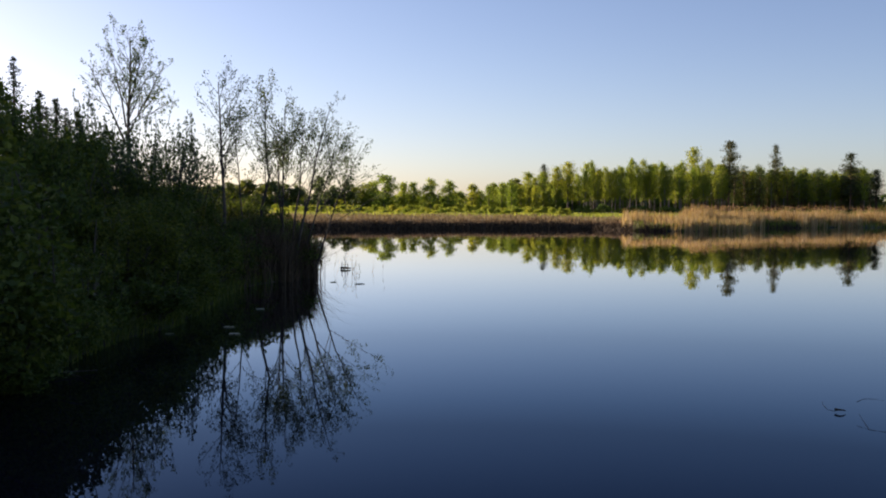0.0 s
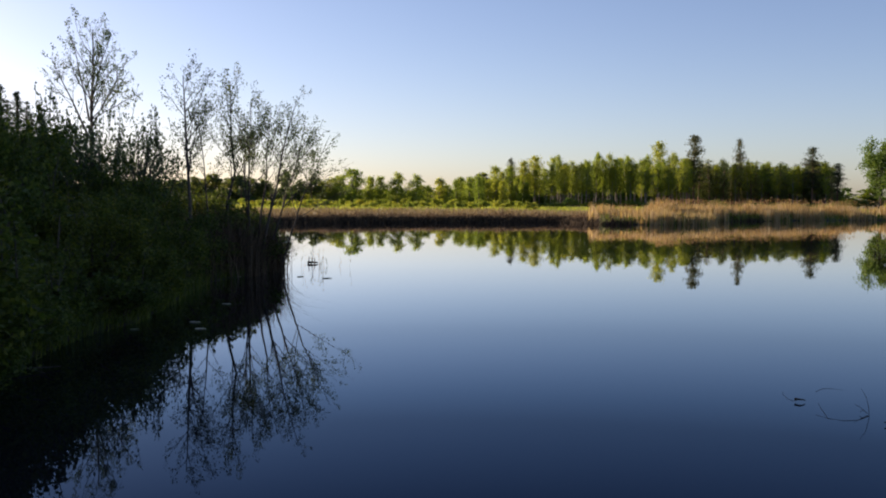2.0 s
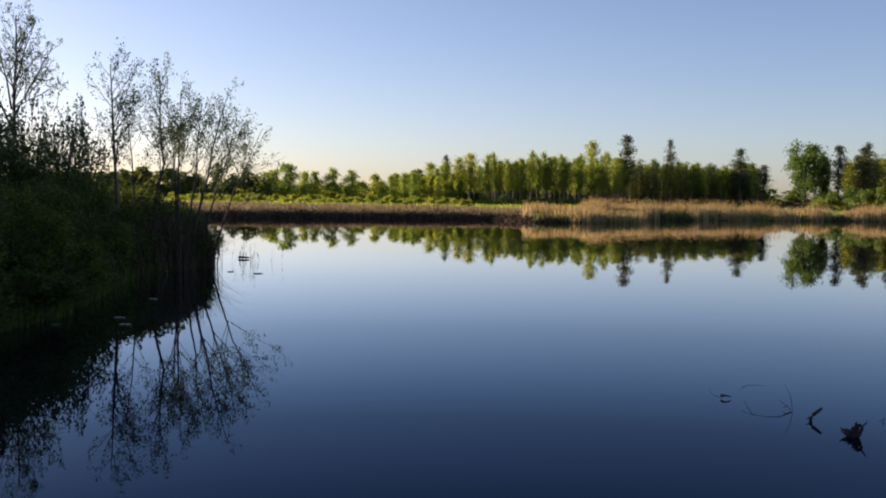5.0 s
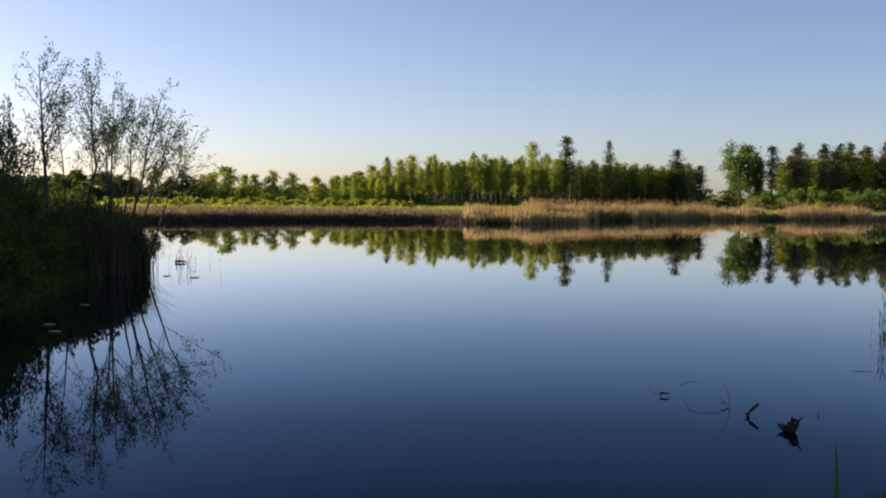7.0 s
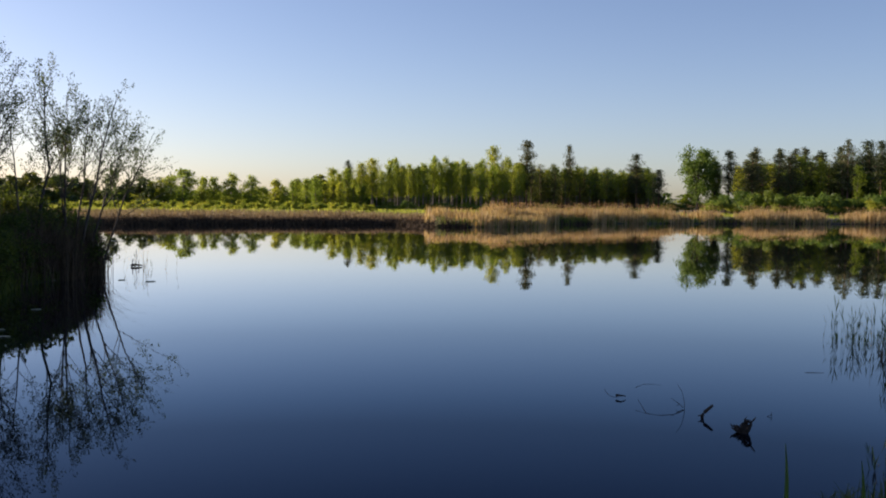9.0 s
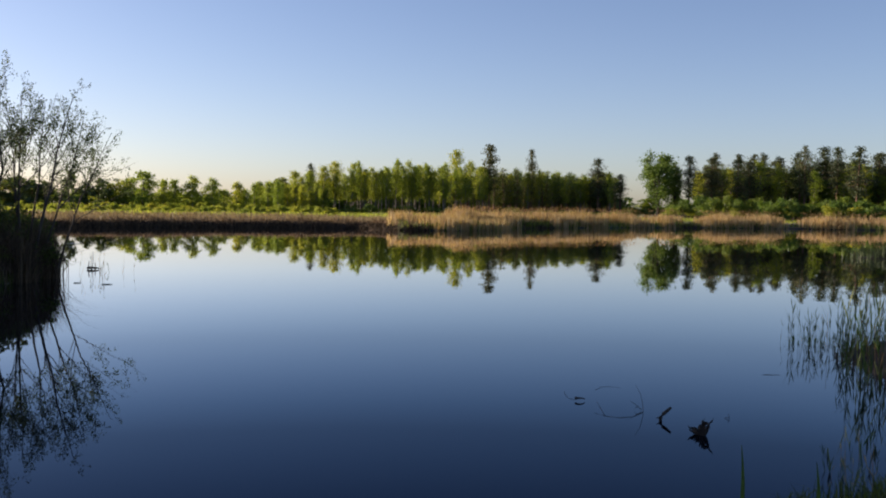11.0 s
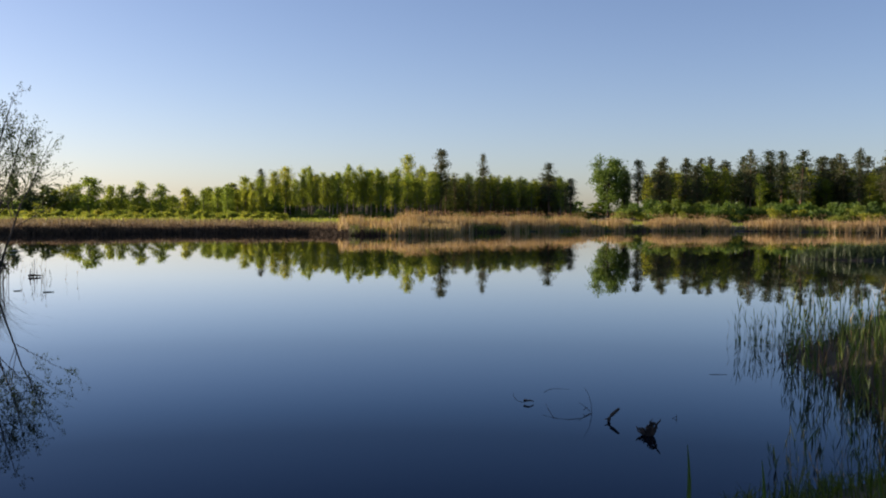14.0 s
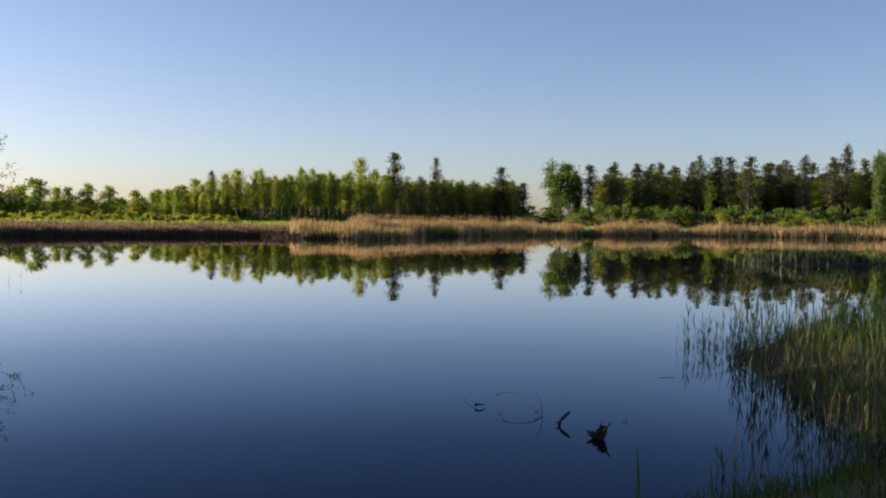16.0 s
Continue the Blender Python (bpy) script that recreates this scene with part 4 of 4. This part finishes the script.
wood_thing("floating_twig", "thin curled twig with a dark knot afloat", "twig", [([(4.35, 10.39, 0.00), (4.29, 10.34, 0.00), (4.26, 10.44, 0.00), (4.31, 10.70, 0.00), (4.38, 10.87, 0.00)], [0.004, 0.002]), ([(4.29, 10.30, 0.03), (4.32, 10.25, 0.04), (4.39, 10.27, 0.02)], [0.014, 0.006])])
wood_thing("floating_twig", "short thin twig afloat near the reeds", "twig", [([(7.42, 11.50, 0.0), (7.55, 11.46, 0.005), (7.66, 11.44, 0.0)], [0.003, 0.002])])
wood_thing("twig_tip", "thin twig tip just above the water", "twig", [([(5.53, 9.13, -0.10), (5.53, 9.13, 0.02), (5.52, 9.13, 0.05)], [0.0035, 0.0015]), ([(5.53, 9.13, 0.02), (5.49, 9.15, 0.00)], [0.003, 0.002])])
wood_thing("drift_root", "dark root tangle with dead stalks off the bank", "driftwood", [([(-3.61, 33.64, 0.03), (-3.46, 33.64, 0.06), (-3.24, 33.64, 0.03)], [0.05, 0.02]), ([(-3.56, 33.64, 0.05), (-3.56, 33.64, 0.20), (-3.54, 33.63, 0.28)], [0.02, 0.005]), ([(-3.46, 33.64, 0.00), (-3.42, 33.64, 0.30), (-3.43, 33.64, 0.58)], [0.012, 0.005]), ([(-3.36, 33.64, 0.00), (-3.35, 33.65, 0.24)], [0.02, 0.006])])
lily_pad(-2.37, 27.23, 0.28)
lily_pad(-3.19, 27.79, 0.20)
lily_pad(-4.93, 28.29, 0.20)
lily_pad(-5.00, 27.72, 0.20)
lily_pad(-3.90, 20.31, 0.20)
lily_pad(-3.88, 17.24, 0.20)
lily_pad(-3.58, 16.32, 0.20)
lily_pad(-4.68, 16.27, 0.16)
lily_pad(-6.90, 55.64, 0.90)
lily_pad(-6.60, 51.17, 0.70)
tall_blade((3.42, 5.50, 0.00), (3.44, 5.48, 0.71))
tall_blade((4.49, 5.06, 0.03), (4.49, 5.06, 0.58))
tall_blade((4.55, 5.00, 0.05), (4.57, 4.99, 0.70))
tall_blade((3.79, 5.25, 0.03), (3.80, 5.24, 0.65))
